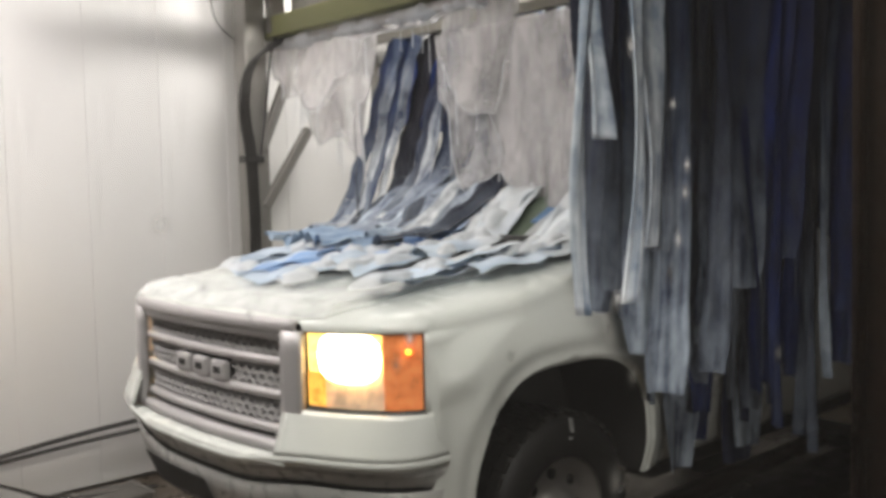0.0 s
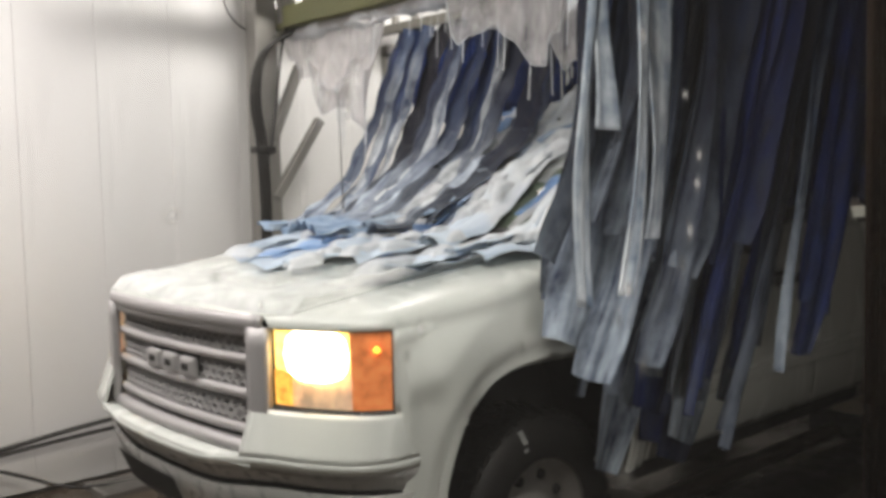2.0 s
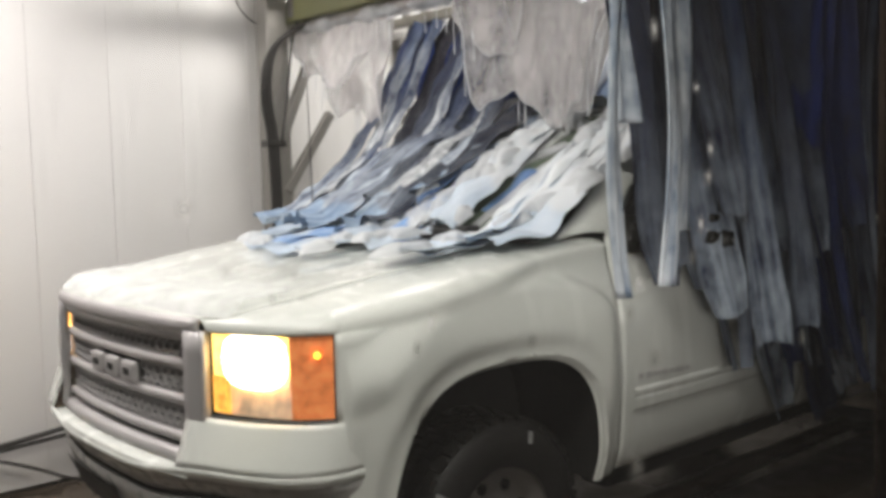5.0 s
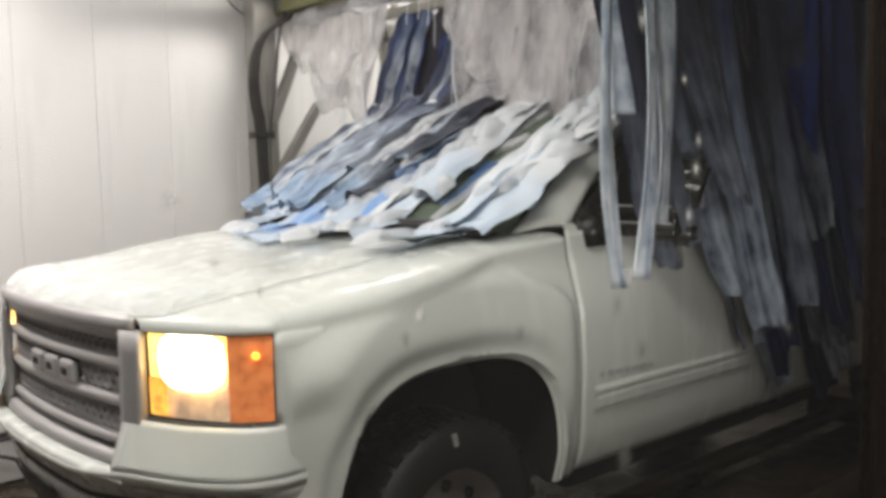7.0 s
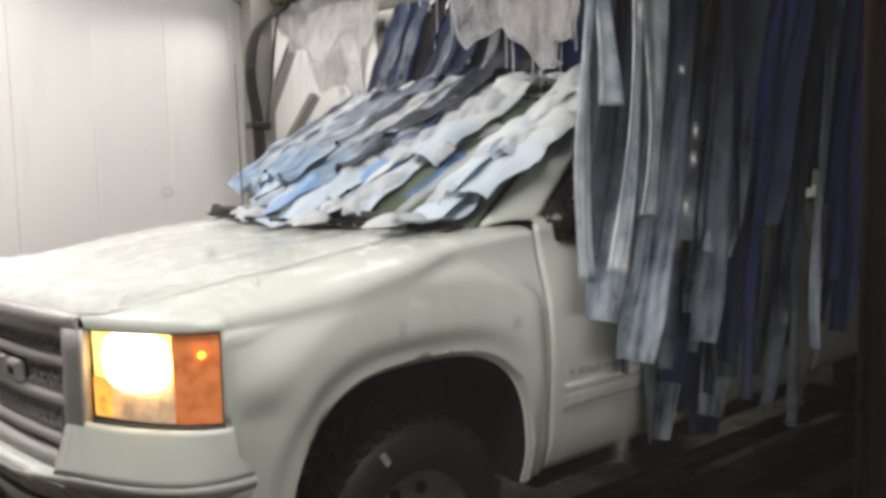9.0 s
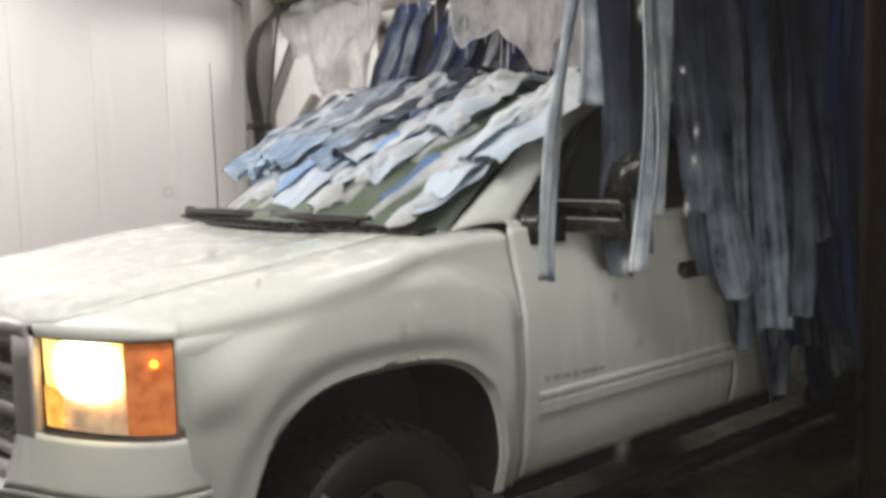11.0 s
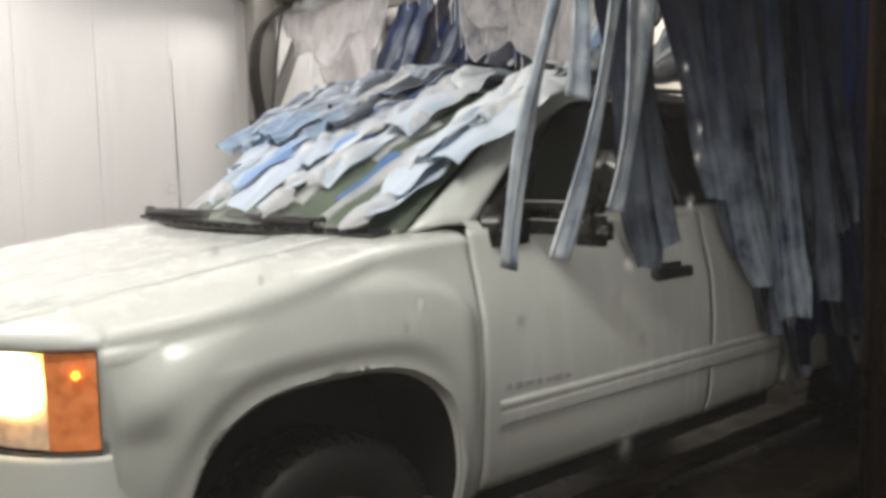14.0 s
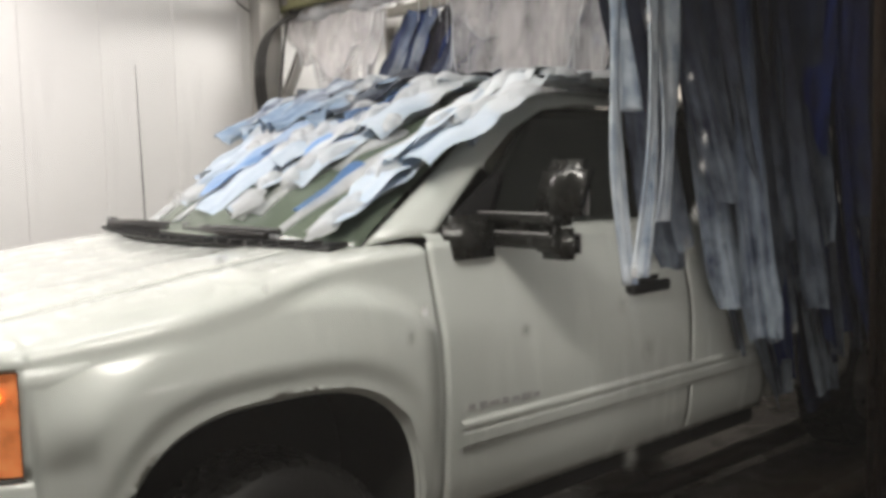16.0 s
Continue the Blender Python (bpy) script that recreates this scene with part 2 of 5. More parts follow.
# ---- mesh helpers ----
def part(name, bm, material, parent=None, label="", smooth=True, solid=0.0, offset=0.0, bevel=0.0, m=None):
    """Links a bmesh as one mesh object under a thing or a part."""
    me = bpy.data.meshes.new(name)
    bm.normal_update()
    bm.to_mesh(me)
    bm.free()
    if smooth:
        me.shade_smooth()
    me.materials.append(material)
    ob = new(name, me)
    ob.parent = parent
    if m is not None:
        ob.matrix_basis = m
    if label:
        ob["label"] = label
    if solid:
        s = ob.modifiers.new("thickness", "SOLIDIFY")
        s.thickness, s.offset = solid, offset
    if bevel:
        b = ob.modifiers.new("edge", "BEVEL")
        b.width, b.segments, b.limit_method = bevel, 2, "ANGLE"
    return ob


def thing(name, m, label, category, group="", kind=""):
    ob = new(name)
    ob.matrix_basis = m
    return tagged(ob, label, category, group, kind)


def box(sx, sy, sz, at=(0, 0, 0), bm=None, turn=None):
    bm = bm or bmesh.new()
    r = bmesh.ops.create_cube(bm, size=1.0)
    m = Matrix.Translation(at) @ (turn or Matrix()) @ Matrix.Diagonal((sx, sy, sz, 1))
    bmesh.ops.transform(bm, matrix=m, verts=r["verts"])
    return bm


def cyl(r1, r2, a, b, seg=20, bm=None):
    """A capped (tapered) cylinder from a to b."""
    bm = bm or bmesh.new()
    a, b = Vector(a), Vector(b)
    q = (b - a).to_track_quat("Z", "Y").to_matrix().to_4x4()
    r = bmesh.ops.create_cone(bm, cap_ends=True, segments=seg, radius1=r1, radius2=r2, depth=(b - a).length)
    bmesh.ops.transform(bm, matrix=Matrix.Translation((a + b) / 2) @ q, verts=r["verts"])
    return bm


def sheet(fn, nu, nv, keep=None, bm=None, uv=False):
    """A grid surface: fn(u, v) with u, v from 0 to 1; keep(centre) may leave faces out."""
    bm = bm or bmesh.new()
    vs = [[bm.verts.new(fn(i / nu, j / nv)) for j in range(nv + 1)] for i in range(nu + 1)]
    layer = bm.loops.layers.uv.new("UVMap") if uv else None
    for i in range(nu):
        for j in range(nv):
            q = (vs[i][j], vs[i + 1][j], vs[i + 1][j + 1], vs[i][j + 1])
            if keep is None or keep(sum((v.co for v in q), Vector()) / 4):
                f = bm.faces.new(q)
                if uv:
                    for lp, (a, b) in zip(f.loops, ((i, j), (i + 1, j), (i + 1, j + 1), (i, j + 1))):
                        lp[layer].uv = (a / nu, b / nv)
    loose = [v for v in bm.verts if not v.link_faces]
    for v in loose:
        bm.verts.remove(v)
    return bm


def tube(points, r, seg=8, bm=None):
    """A round hose along a smoothed polyline."""
    bm = bm or bmesh.new()
    pts = [Vector(p) for p in points]
    for _ in range(2):
        out = [pts[0]]
        for a, b in zip(pts, pts[1:]):
            out += [a.lerp(b, 0.25), a.lerp(b, 0.75)]
        pts = out + [pts[-1]]
    rings = []
    for i, p in enumerate(pts):
        d = pts[min(i + 1, len(pts) - 1)] - pts[max(i - 1, 0)]
        q = d.to_track_quat("Z", "Y")
        rings.append([bm.verts.new(p + q @ Vector((r * math.cos(k * math.tau / seg), r * math.sin(k * math.tau / seg), 0))) for k in range(seg)])
    for a, b in zip(rings, rings[1:]):
        for k in range(seg):
            bm.faces.new((a[k], a[(k + 1) % seg], b[(k + 1) % seg], b[k]))
    bm.faces.new(rings[0][::-1]), bm.faces.new(rings[-1])
    return bm


def muddy_rail(x0, x1, z, r, y=0.0):
    """A rail caked unevenly with mud."""
    n = int((x1 - x0) * 14)
    def fn(u, v):
        x, a = x0 + (x1 - x0) * u, v * math.tau
        q = r * (1.05 + 0.22 * noise.noise((x * 3, a, z)) + 0.12 * noise.noise((x * 11, 2 * a, z)))
        return (x, y + q * math.cos(a), z + q * math.sin(a))
    return sheet(fn, n, 12)


def lerp_table(table, x):
    """Smooth reading of a small table of (x, value)."""
    if x <= table[0][0]:
        return table[0][1]
    for (a, va), (b, vb) in zip(table, table[1:]):
        if x <= b:
            k = (x - a) / (b - a)
            return va + (vb - va) * k
    return table[-1][1]


def smooth01(k):
    k = min(max(k, 0.0), 1.0)
    return k * k * (3 - 2 * k)


def truck_x(t):
    return lerp_table(ADVANCE, t)


# ---- the place ----
def build_place():
    fl = part("floor", box(24, 9.2, 0.2, (4, 2.4, -0.1)), FLOOR)
    tagged(fl, "dark wet concrete wash bay floor", "floor", kind="structure")
    wall = part("wall_north", box(24, 0.16, 3.5, (4, WALL_Y + 0.1, 1.75)), GROOVE)
    tagged(wall, "wash bay wall clad in wet white plastic panels", "wall", kind="structure")
    bm = box(0.4172, 0.03, 3.46, (0, 0, 0))
    bmesh.ops.bevel(bm, geom=bm.edges[:], offset=0.0025, segments=1, affect="EDGES")
    first = None
    for i in range(40):
        if first is None:
            first = part("panel", bm, WALL, wall, smooth=False)
            ob = first
        else:
            ob = new("panel", first.data)
            ob.parent = wall
        ob.location = (-4.07 + i * 0.4185, WALL_Y + 0.012 + 0.002 * math.sin(i * 5.1), 1.75)
    ce = part("ceiling", box(24, 9.2, 0.15, (4, 2.4, 3.58)), CEILING)
    tagged(ce, "grey wash bay ceiling", "ceiling", kind="structure")
    for name, x in (("wall_west", -6.0), ("wall_east", 14.0)):
        w = part(name, box(0.2, 9.2, 3.5, (x, 2.4, 1.75)), ROOM)
        tagged(w, "plain dark end wall", "wall", kind="structure")
    # viewing wall with its window, and the room behind it
    x0, x1, z0, z1 = -0.9, 1.255, 0.75, 2.45
    bm = bmesh.new()
    box(x0 + 6, 0.14, 3.5, ((x0 - 6) / 2, 0.45, 1.75), bm)
    box(14 - x1, 0.14, 3.5, ((x1 + 14) / 2, 0.45, 1.75), bm)
    box(x1 - x0, 0.14, z0, ((x0 + x1) / 2, 0.45, z0 / 2), bm)
    box(x1 - x0, 0.14, 3.5 - z1, ((x0 + x1) / 2, 0.45, (z1 + 3.5) / 2), bm)
    w = part("wall_viewing", bm, ROOM, smooth=False)
    tagged(w, "dark wall of the viewing room with a window", "wall", kind="structure")
    w = part("wall_south", box(20, 0.14, 3.5, (4, -2.1, 1.75)), ROOM)
    tagged(w, "plain dark wall behind the viewing room", "wall", kind="structure")
    win = thing("window_1", Matrix(), "brown viewing window frame with beaded edge", "window", kind="structure")
    part("jamb", box(0.06, 0.18, z1 - z0, (x1 - 0.012, 0.45, (z0 + z1) / 2)), BROWN, win, bevel=0.008)
    part("bead", cyl(0.009, 0.009, (x1 - 0.05, 0.53, z0), (x1 - 0.05, 0.53, z1), 10), BROWN, win)
    part("jamb", box(0.06, 0.18, z1 - z0, (x0 + 0.012, 0.45, (z0 + z1) / 2)), BROWN, win, bevel=0.008)
    part("sill", box(x1 - x0 - 0.08, 0.2, 0.05, ((x0 + x1) / 2, 0.45, z0 + 0.02)), BROWN, win, bevel=0.008)
    part("head", box(x1 - x0 - 0.08, 0.18, 0.05, ((x0 + x1) / 2, 0.45, z1 - 0.02)), BROWN, win, bevel=0.008)
    pane = part("pane", box(x1 - x0 - 0.09, 0.005, z1 - z0 - 0.04, ((x0 + x1) / 2 - 0.02, 0.45, (z0 + z1) / 2)), PANE, win, "clear glass pane beaded with water", smooth=False)
    pane.visible_shadow = False
    film = part("haze_sheet", box(x1 - x0 - 0.1, 0.001, z1 - z0 - 0.05, ((x0 + x1) / 2 - 0.02, 0.457, (z0 + z1) / 2)), HAZE_VEIL, pane, "thin veil added on the glass as haze", smooth=False)
    film.visible_shadow = False
    pale = [(0.604, 1.482, 0.0104), (0.690, 1.525, 0.0088), (0.684, 1.640, 0.0075), (0.705, 1.589, 0.0076), (0.387, 1.477, 0.0078), (0.220, 1.557, 0.0084), (0.627, 1.684, 0.0089), (0.703, 1.565, 0.0095), (0.334, 1.612, 0.0060), (0.271, 1.504, 0.0041)]
    grey = [(0.482, 1.452, 0.0087), (0.626, 1.417, 0.0119), (0.602, 1.334, 0.0155), (0.244, 1.522, 0.0071), (0.682, 1.496, 0.0106), (0.595, 1.458, 0.0103), (0.868, 1.403, 0.0120), (0.377, 1.461, 0.0064)]
    for i, (x, z, r) in enumerate(pale + grey):
        d = part("drop_smear", sheet(lambda u, v: ((2 * u - 1), 0, (2 * v - 1)), 2, 2), SMEAR if i < len(pale) else SMEAR_DARK, pane)
        d.location = (x, 0.459 + 0.0002 * i, z)
        d.scale = (r, 1, r * (1.25 + 0.3 * math.sin(i * 2.3)))
        d.visible_shadow = False
    # conveyor track in the floor beside the near wheels
    tr = thing("conveyor_track", pose(0, TRUCK_Y - 0.9, 0), "wet steel conveyor guide rails on the floor", "conveyor")
    for dy in (-0.34, 0.28):
        part("rail", muddy_rail(-5, 13, 0.09, 0.045, dy), MUDDY, tr)
    part("bed_plate", box(18, 0.5, 0.03, (4, -0.03, 0.016)), MUDDY, tr)
    for i in range(18):
        part("rail_foot", box(0.08, 0.05, 0.09, (-4.4 + i, -0.34, 0.045)), MUDDY, tr)
    rl = thing("guide_rail", pose(0, 1.12, 0), "muddy steel guide rail along the viewing side", "rail")
    part("rail", muddy_rail(1.5, 12, 0.2, 0.05), MUDDY, rl, "mud-caked rail")
    for i in range(8):
        part("post", cyl(0.03, 0.03, (2.0 + 1.2 * i, 0, 0), (2.0 + 1.2 * i, 0, 0.2), 10), MUDDY, rl)
    mud = thing("mud_ridge", pose(0, 0, 0), "brown mud and foam lying in ridges on the wet floor", "mud", kind="stuff")
    def ridge(u, v):
        x, y = 1.6 + 6.4 * u, 0.75 + 1.5 * v
        h = 0.05 * (noise.noise((x * 2.2, y * 5.0, 1.0)) + 0.6 * noise.noise((x * 6.5, y * 12.0, 4.0)) + 0.3 * noise.noise((x * 17, y * 25, 7.0)))
        return (x, y, max(h * min(1.0, 6 * v, 6 * (1 - v)), -0.01) + 0.002)
    part("mud", sheet(ridge, 220, 60), FLOOR, mud)
    # invented block: its pale colour stands for lit floor under the truck
    gb = thing("lit_floor_block", pose(5.6, 2.5, 0), "pale block standing in for a lit patch of floor", "dolly")
    part("body", box(0.62, 0.2, 0.15, (0.1, 0, 0.11)), PALE_BLOCK, gb, bevel=0.02)
    part("roller", cyl(0.075, 0.075, (-0.32, -0.14, 0.11), (-0.32, 0.14, 0.11), 18), RUBBER, gb, "dark round shape added beside the pale block")
    # body for the added low fill light, unseen past the window jamb
    wl = thing("added_side_light", pose(1.95, 0.55, 1.15), "unseen fill light added low on the viewing wall", "light")
    part("housing", box(1.0, 0.06, 0.24, (0, 0, 0)), CEILING, wl, bevel=0.01)
    part("tube", cyl(0.015, 0.015, (-0.45, 0.045, 0), (0.45, 0.045, 0), 12), TUBE, wl, "glowing white tube")
    # lamps out of view; those at window, rear and far wall are added fill
    for at, length in (((0.55, 4.3, 3.1), 1.5), ((0.9, 2.5, 3.25), 1.5), ((0.6, 0.95, 3.25), 1.8), ((7.4, 4.2, 3.27), 1.6), ((3.5, 3.7, 3.36), 1.6)):
        la = thing("ceiling_light", pose(*at), "unseen white fluorescent light fixture above the bay", "light")
        part("housing", box(length + 0.1, 0.34, 0.07, (0, 0, 0.05)), CEILING, la, bevel=0.01)
        part("tube", cyl(0.02, 0.02, (-length / 2, 0.0, 0.0), (length / 2, 0.0, 0.0), 12), TUBE, la, "glowing white tube")
        part("stem", cyl(0.015, 0.015, (0, 0, 0.08), (0, 0, 3.5 - at[2])), STEEL, la)


# ---- wash arch: far post, braces, hoses, crossbar ----
PX, PY = 2.93, 4.83


def build_arch():
    a = thing("foam_arch", pose(PX, PY, 0), "grey steel foam arch post with braces and olive crossbar", "wash arch")
    part("post", box(0.14, 0.13, 3.3, (-0.015, 0, 1.65)), STEEL, a, "galvanised steel post", smooth=False, bevel=0.01)
    part("base_plate", box(0.32, 0.26, 0.02, (0.02, 0, 0.012)), STEEL, a, smooth=False)
    part("crossbar", box(0.14, 3.8, 0.12, (0.13, -1.85, 2.545)), OLIVE, a, "olive painted crossbar", smooth=False, bevel=0.008)
    part("nozzle_pipe", cyl(0.028, 0.028, (0.11, -0.02, 2.445), (0.11, -3.5, 2.445), 14), CHROME, a, "pale foam pipe")
    part("bracket", box(0.1, 0.05, 0.22, (0.1, -0.1, 2.62)), STEEL, a, smooth=False)
    part("bracket", box(0.26, 0.04, 0.05, (0.08, -0.14, 2.74)), STEEL, a, smooth=False)
    part("valve", cyl(0.03, 0.03, (0.18, -0.5, 2.6), (0.18, -0.5, 2.72), 12), STEEL, a)
    for (x0, z0, x1, z1) in ((-0.02, 1.84, 0.18, 2.28), (-0.01, 1.50, 0.315, 1.965)):
        part("brace", box(0.055, 0.05, math.hypot(x1 - x0, z1 - z0), ((x0 + x1) / 2 + 0.03, -0.05, (z0 + z1) / 2), turn=Matrix.Rotation(math.atan2(x1 - x0, z1 - z0), 4, "Y")), STEEL, a, smooth=False, bevel=0.006)
    part("clamp", box(0.13, 0.08, 0.04, (-0.07, -0.07, 1.78)), HOSE, a, smooth=False, bevel=0.006)
    for k, dx in enumerate((-0.10, -0.075, -0.05)):
        pts = [(dx, -0.09, 0.9), (dx, -0.09, 1.78), (dx - 0.06, -0.1, 2.05), (dx - 0.03, -0.11, 2.28 + 0.02 * k), (dx + 0.12, -0.13, 2.42 + 0.02 * k), (0.2, -0.3, 2.5)]
        part("hose", tube(pts, 0.013), HOSE, a, "black rubber hose")
    part("hose", tube([(-0.03, -0.1, 1.8), (0.02, -0.1, 2.1), (0.06, -0.1, 2.4), (0.12, -0.12, 2.55)], 0.008), HOSE, a)
    part("loop", tube([(-0.02, 0.02, 2.45), (-0.14, 0.05, 2.5), (-0.2, 0.1, 2.62), (-0.2, 0.12, 2.9)], 0.005), HOSE, a, "thin grey cable")
    def lip(u, v):
        y = -0.05 - 1.75 * u
        r = 0.022 + 0.010 * math.sin(y * 13) + 0.007 * math.sin(y * 31 + 1) + 0.004 * math.sin(y * 71)
        a = v * math.tau
        return (0.11 + (r + 0.012) * math.cos(a), y, 2.436 + (r + 0.008) * math.sin(a))
    part("foam_lip", sheet(lip, 90, 10), SUDS, a, "white foam clinging along the pipe")
    # the near leg stands out of view behind the strips
    part("post", box(0.12, 0.12, 2.6, (0.13, -3.70, 1.3)), STEEL, a, smooth=False, bevel=0.01)
    fw = thing("wall_rack", pose(4.14, WALL_Y - 0.06, 0), "dark steel rack fixed to the wall behind the foam", "rack")
    for z in (2.02, 2.24, 2.42):
        part("rail", box(0.42, 0.03, 0.03, (0, 0, z)), STEEL, fw, smooth=False)
    for x in (-0.2, 0.2):
        part("upright", box(0.02, 0.06, 0.52, (x, 0.015, 2.22)), STEEL, fw, smooth=False)
    # pipes low on the wall
    pp = thing("wall_hose", pose(0, WALL_Y, 0), "black supply hoses slung low along the wall", "hose")
    part("hose", tube([(-2, -0.05, 0.35), (0.8, -0.06, 0.24), (1.3, -0.07, 0.27), (1.9, -0.08, 0.34), (2.6, -0.07, 0.36), (4, -0.06, 0.35)], 0.014), HOSE, pp)
    part("hose", tube([(-2, -0.05, 0.28), (0.8, -0.06, 0.22), (1.3, -0.07, 0.25), (1.9, -0.08, 0.29), (2.6, -0.07, 0.3), (4, -0.06, 0.3)], 0.012), HOSE, pp)
    part("hose", tube([(1.2, -0.08, 0.25), (1.45, -0.12, 0.16), (1.7, -0.2, 0.03), (2.2, -0.25, 0.015)], 0.01), HOSE, pp)
    bx = thing("control_box", pose(1.12, WALL_Y - 0.12, 0), "small black box on the floor at the wall", "box")
    part("body", box(0.26, 0.2, 0.17, (0, 0, 0.085)), BLACK, bx, smooth=False, bevel=0.01)
    gr = thing("floor_grate", pose(1.95, WALL_Y - 0.25, 0), "wet dark floor grate near the wall", "grate")
    for i in range(7):
        part("bar", box(0.3, 0.02, 0.03, (0, -0.12 + 0.04 * i, 0.016)), STEEL, gr, smooth=False)
    part("frame", box(0.02, 0.3, 0.035, (-0.16, 0, 0.018)), STEEL, gr, smooth=False)
    part("frame", box(0.02, 0.3, 0.035, (0.16, 0, 0.018)), STEEL, gr, smooth=False)


# ---- the truck ----
# its own space: x backwards from the front axle, y across (near side negative), z up
PLAN = [(-0.955, 0.0), (-0.948, 0.25), (-0.925, 0.48), (-0.895, 0.62), (-0.845, 0.75), (-0.775, 0.86), (-0.69, 0.93), (-0.58, 0.958), (-0.45, 0.965)]
CROWN = [(-0.96, 1.158), (-0.94, 1.175), (-0.90, 1.19), (-0.8, 1.208), (-0.5, 1.25), (-0.1, 1.295), (0.25, 1.325), (0.6, 1.345)]
ARCH = (-0.035, 0.45, 0.485, 0.525, 3.0)  # centre x, base z, half width, height, power
REAR_ARCH = (3.66, 0.45, 0.47, 0.50, 3.0)


def plan_point(k):
    """Half of the front outline, k from 0 at the middle to 1 at the side."""
    s = k * (len(PLAN) - 1)
    i = min(int(s), len(PLAN) - 2)
    f = s - i
    p = [Vector(PLAN[min(max(j, 0), len(PLAN) - 1)]) for j in (i - 1, i, i + 1, i + 2)]
    if i == 0:
        p[0] = Vector((PLAN[1][0], -PLAN[1][1]))
    return 0.5 * (2 * p[1] + (p[2] - p[0]) * f + (2 * p[0] - 5 * p[1] + 4 * p[2] - p[3]) * f * f + (3 * p[1] - p[0] - 3 * p[2] + p[3]) * f ** 3)


def half_width(x):
    if x >= -0.45:
        return 0.965
    lo, hi = 0.0, 1.0
    for _ in range(24):
        mid = (lo + hi) / 2
        if plan_point(mid).x < x:
            lo = mid
        else:
            hi = mid
    return max(plan_point(lo).y, 0.02)


def arch_level(x, z, a):
    cx, zb, w, h, n = a
    return (abs(x - cx) / w) ** n + (max(z - zb, 0.0) / h) ** n


def side_y(x, z):
    """Outer half width of the body side."""
    y = half_width(x)
    y += 0.018 * math.exp(-((z - 0.86) / 0.22) ** 2) - 0.05 * smooth01((0.6 - z) / 0.25)
    y -= 0.055 * smooth01((z - 1.02) / 0.33)
    for a, reach in ((ARCH, 1.0), (REAR_ARCH, 1.0)):
        d = arch_level(x, z, a) ** (1 / a[4])
        y += 0.050 * smooth01((1.53 - d) / (0.11 + 0.14 * smooth01((a[0] - 0.1 - x) / 0.35))) * smooth01((d - 0.6) / 0.3) * smooth01((x - a[0] + 1.05) / 0.35) * smooth01((a[0] + 0.60 - x) / 0.13) * (1 - smooth01((a[0] - 0.43 - x) / 0.16) * smooth01((1.02 - z) / 0.14))
        y -= 0.018 * smooth01((1.16 - d) / 0.12)
    return y


def side_sheet(x0, x1, z0, z1, nx, nz, sign, arch=None, top=None):
    def fn(u, v):
        x = x0 + (x1 - x0) * u
        zt = top(x) if top else z1
        z = z0 + (zt - z0) * v
        if arch:
            cx, zb, w, h, n = arch
            lv = arch_level(x, z, arch) ** (1 / n)
            if 0.80 < lv < 1.0 and z > zb:
                k = 1.0 / lv
                x, z = cx + (x - cx) * k, zb + (z - zb) * k
            elif z <= zb and abs(x - cx) < w and abs(x - cx) > w * 0.86:
                x = cx + math.copysign(w, x - cx)
        return (x, sign * side_y(x, z), z)

    keep = None
    if arch:
        keep = lambda c: arch_level(c.x, c.z, arch) >= 0.985
    return sheet(fn, nx, nz, keep)


def rim_z(x):
    return 1.132 + 0.14 * smooth01((x + 0.62) / 1.15)


def top_z(x, v):
    """Height of bonnet and wing tops; v from 0 in the middle to 1 at the rim."""
    zc = lerp_table(CROWN, x)
    rim = rim_z(x)
    p = 2.9 + 1.6 * smooth01((x + 0.7) / 1.0)
    crease = 0.007 * smooth01((v - 0.42) / 0.12) * (1 - smooth01((v - 0.58) / 0.35))
    return rim + (zc - rim) * (1 - min(v, 1.0) ** p) ** (1 / p) + crease


def top_point(x, v, sign):
    w = side_y(x, rim_z(x)) if x > -0.66 else half_width(x)
    return (x, sign * v * w, top_z(x, v))


def seam(x):
    """Where the bonnet's edge runs, as a fraction of the half width."""
    return lerp_table([(-0.96, 0.97), (-0.87, 0.93), (-0.82, 0.87), (-0.77, 0.815), (-0.68, 0.775), (-0.5, 0.755), (0.5, 0.74)], x)


def arc_x(u, x0, x1):
    """Rows crowd together near the front, where the bonnet rounds over."""
    return x0 + (x1 - x0) * (u ** 1.6)


def strip_between(k0, k1, z0, z1, out0, out1, sign, nk=14, nz=4, oval=False, taper=False):
    """A band along the front outline between heights z0 and z1."""
    def fn(u, v):
        p = plan_point(k0 + (k1 - k0) * u)
        q = plan_point(min(k0 + (k1 - k0) * u + 0.01, 1.0)) - plan_point(max(k0 + (k1 - k0) * u - 0.01, 0.0))
        n = Vector((-q.y, q.x)).normalized()
        o = (out0 + (out1 - out0) * v) * (end_taper(k0 + (k1 - k0) * u) if taper else 1.0)
        za = z0(p.y) if callable(z0) else z0
        zb = z1(p.y) if callable(z1) else z1
        if oval:
            h = (1 - abs(2 * u - 1) ** 2.7) ** (1 / 2.7)
            za, zb = (za + zb) / 2 - h * (zb - za) / 2, (za + zb) / 2 + h * (zb - za) / 2
        return (p.x + n.x * o, sign * (p.y + n.y * o), za + (zb - za) * v)

    return sheet(fn, nk, nz)


def k_at(y):
    lo, hi = 0.0, 1.0
    for _ in range(24):
        mid = (lo + hi) / 2
        if plan_point(mid).y < y:
            lo = mid
        else:
            hi = mid
    return lo


def end_taper(k):
    """Bumper mouldings come back to the body towards the wheel arch."""
    return 1 - 0.85 * smooth01((k - 0.62) / 0.27)


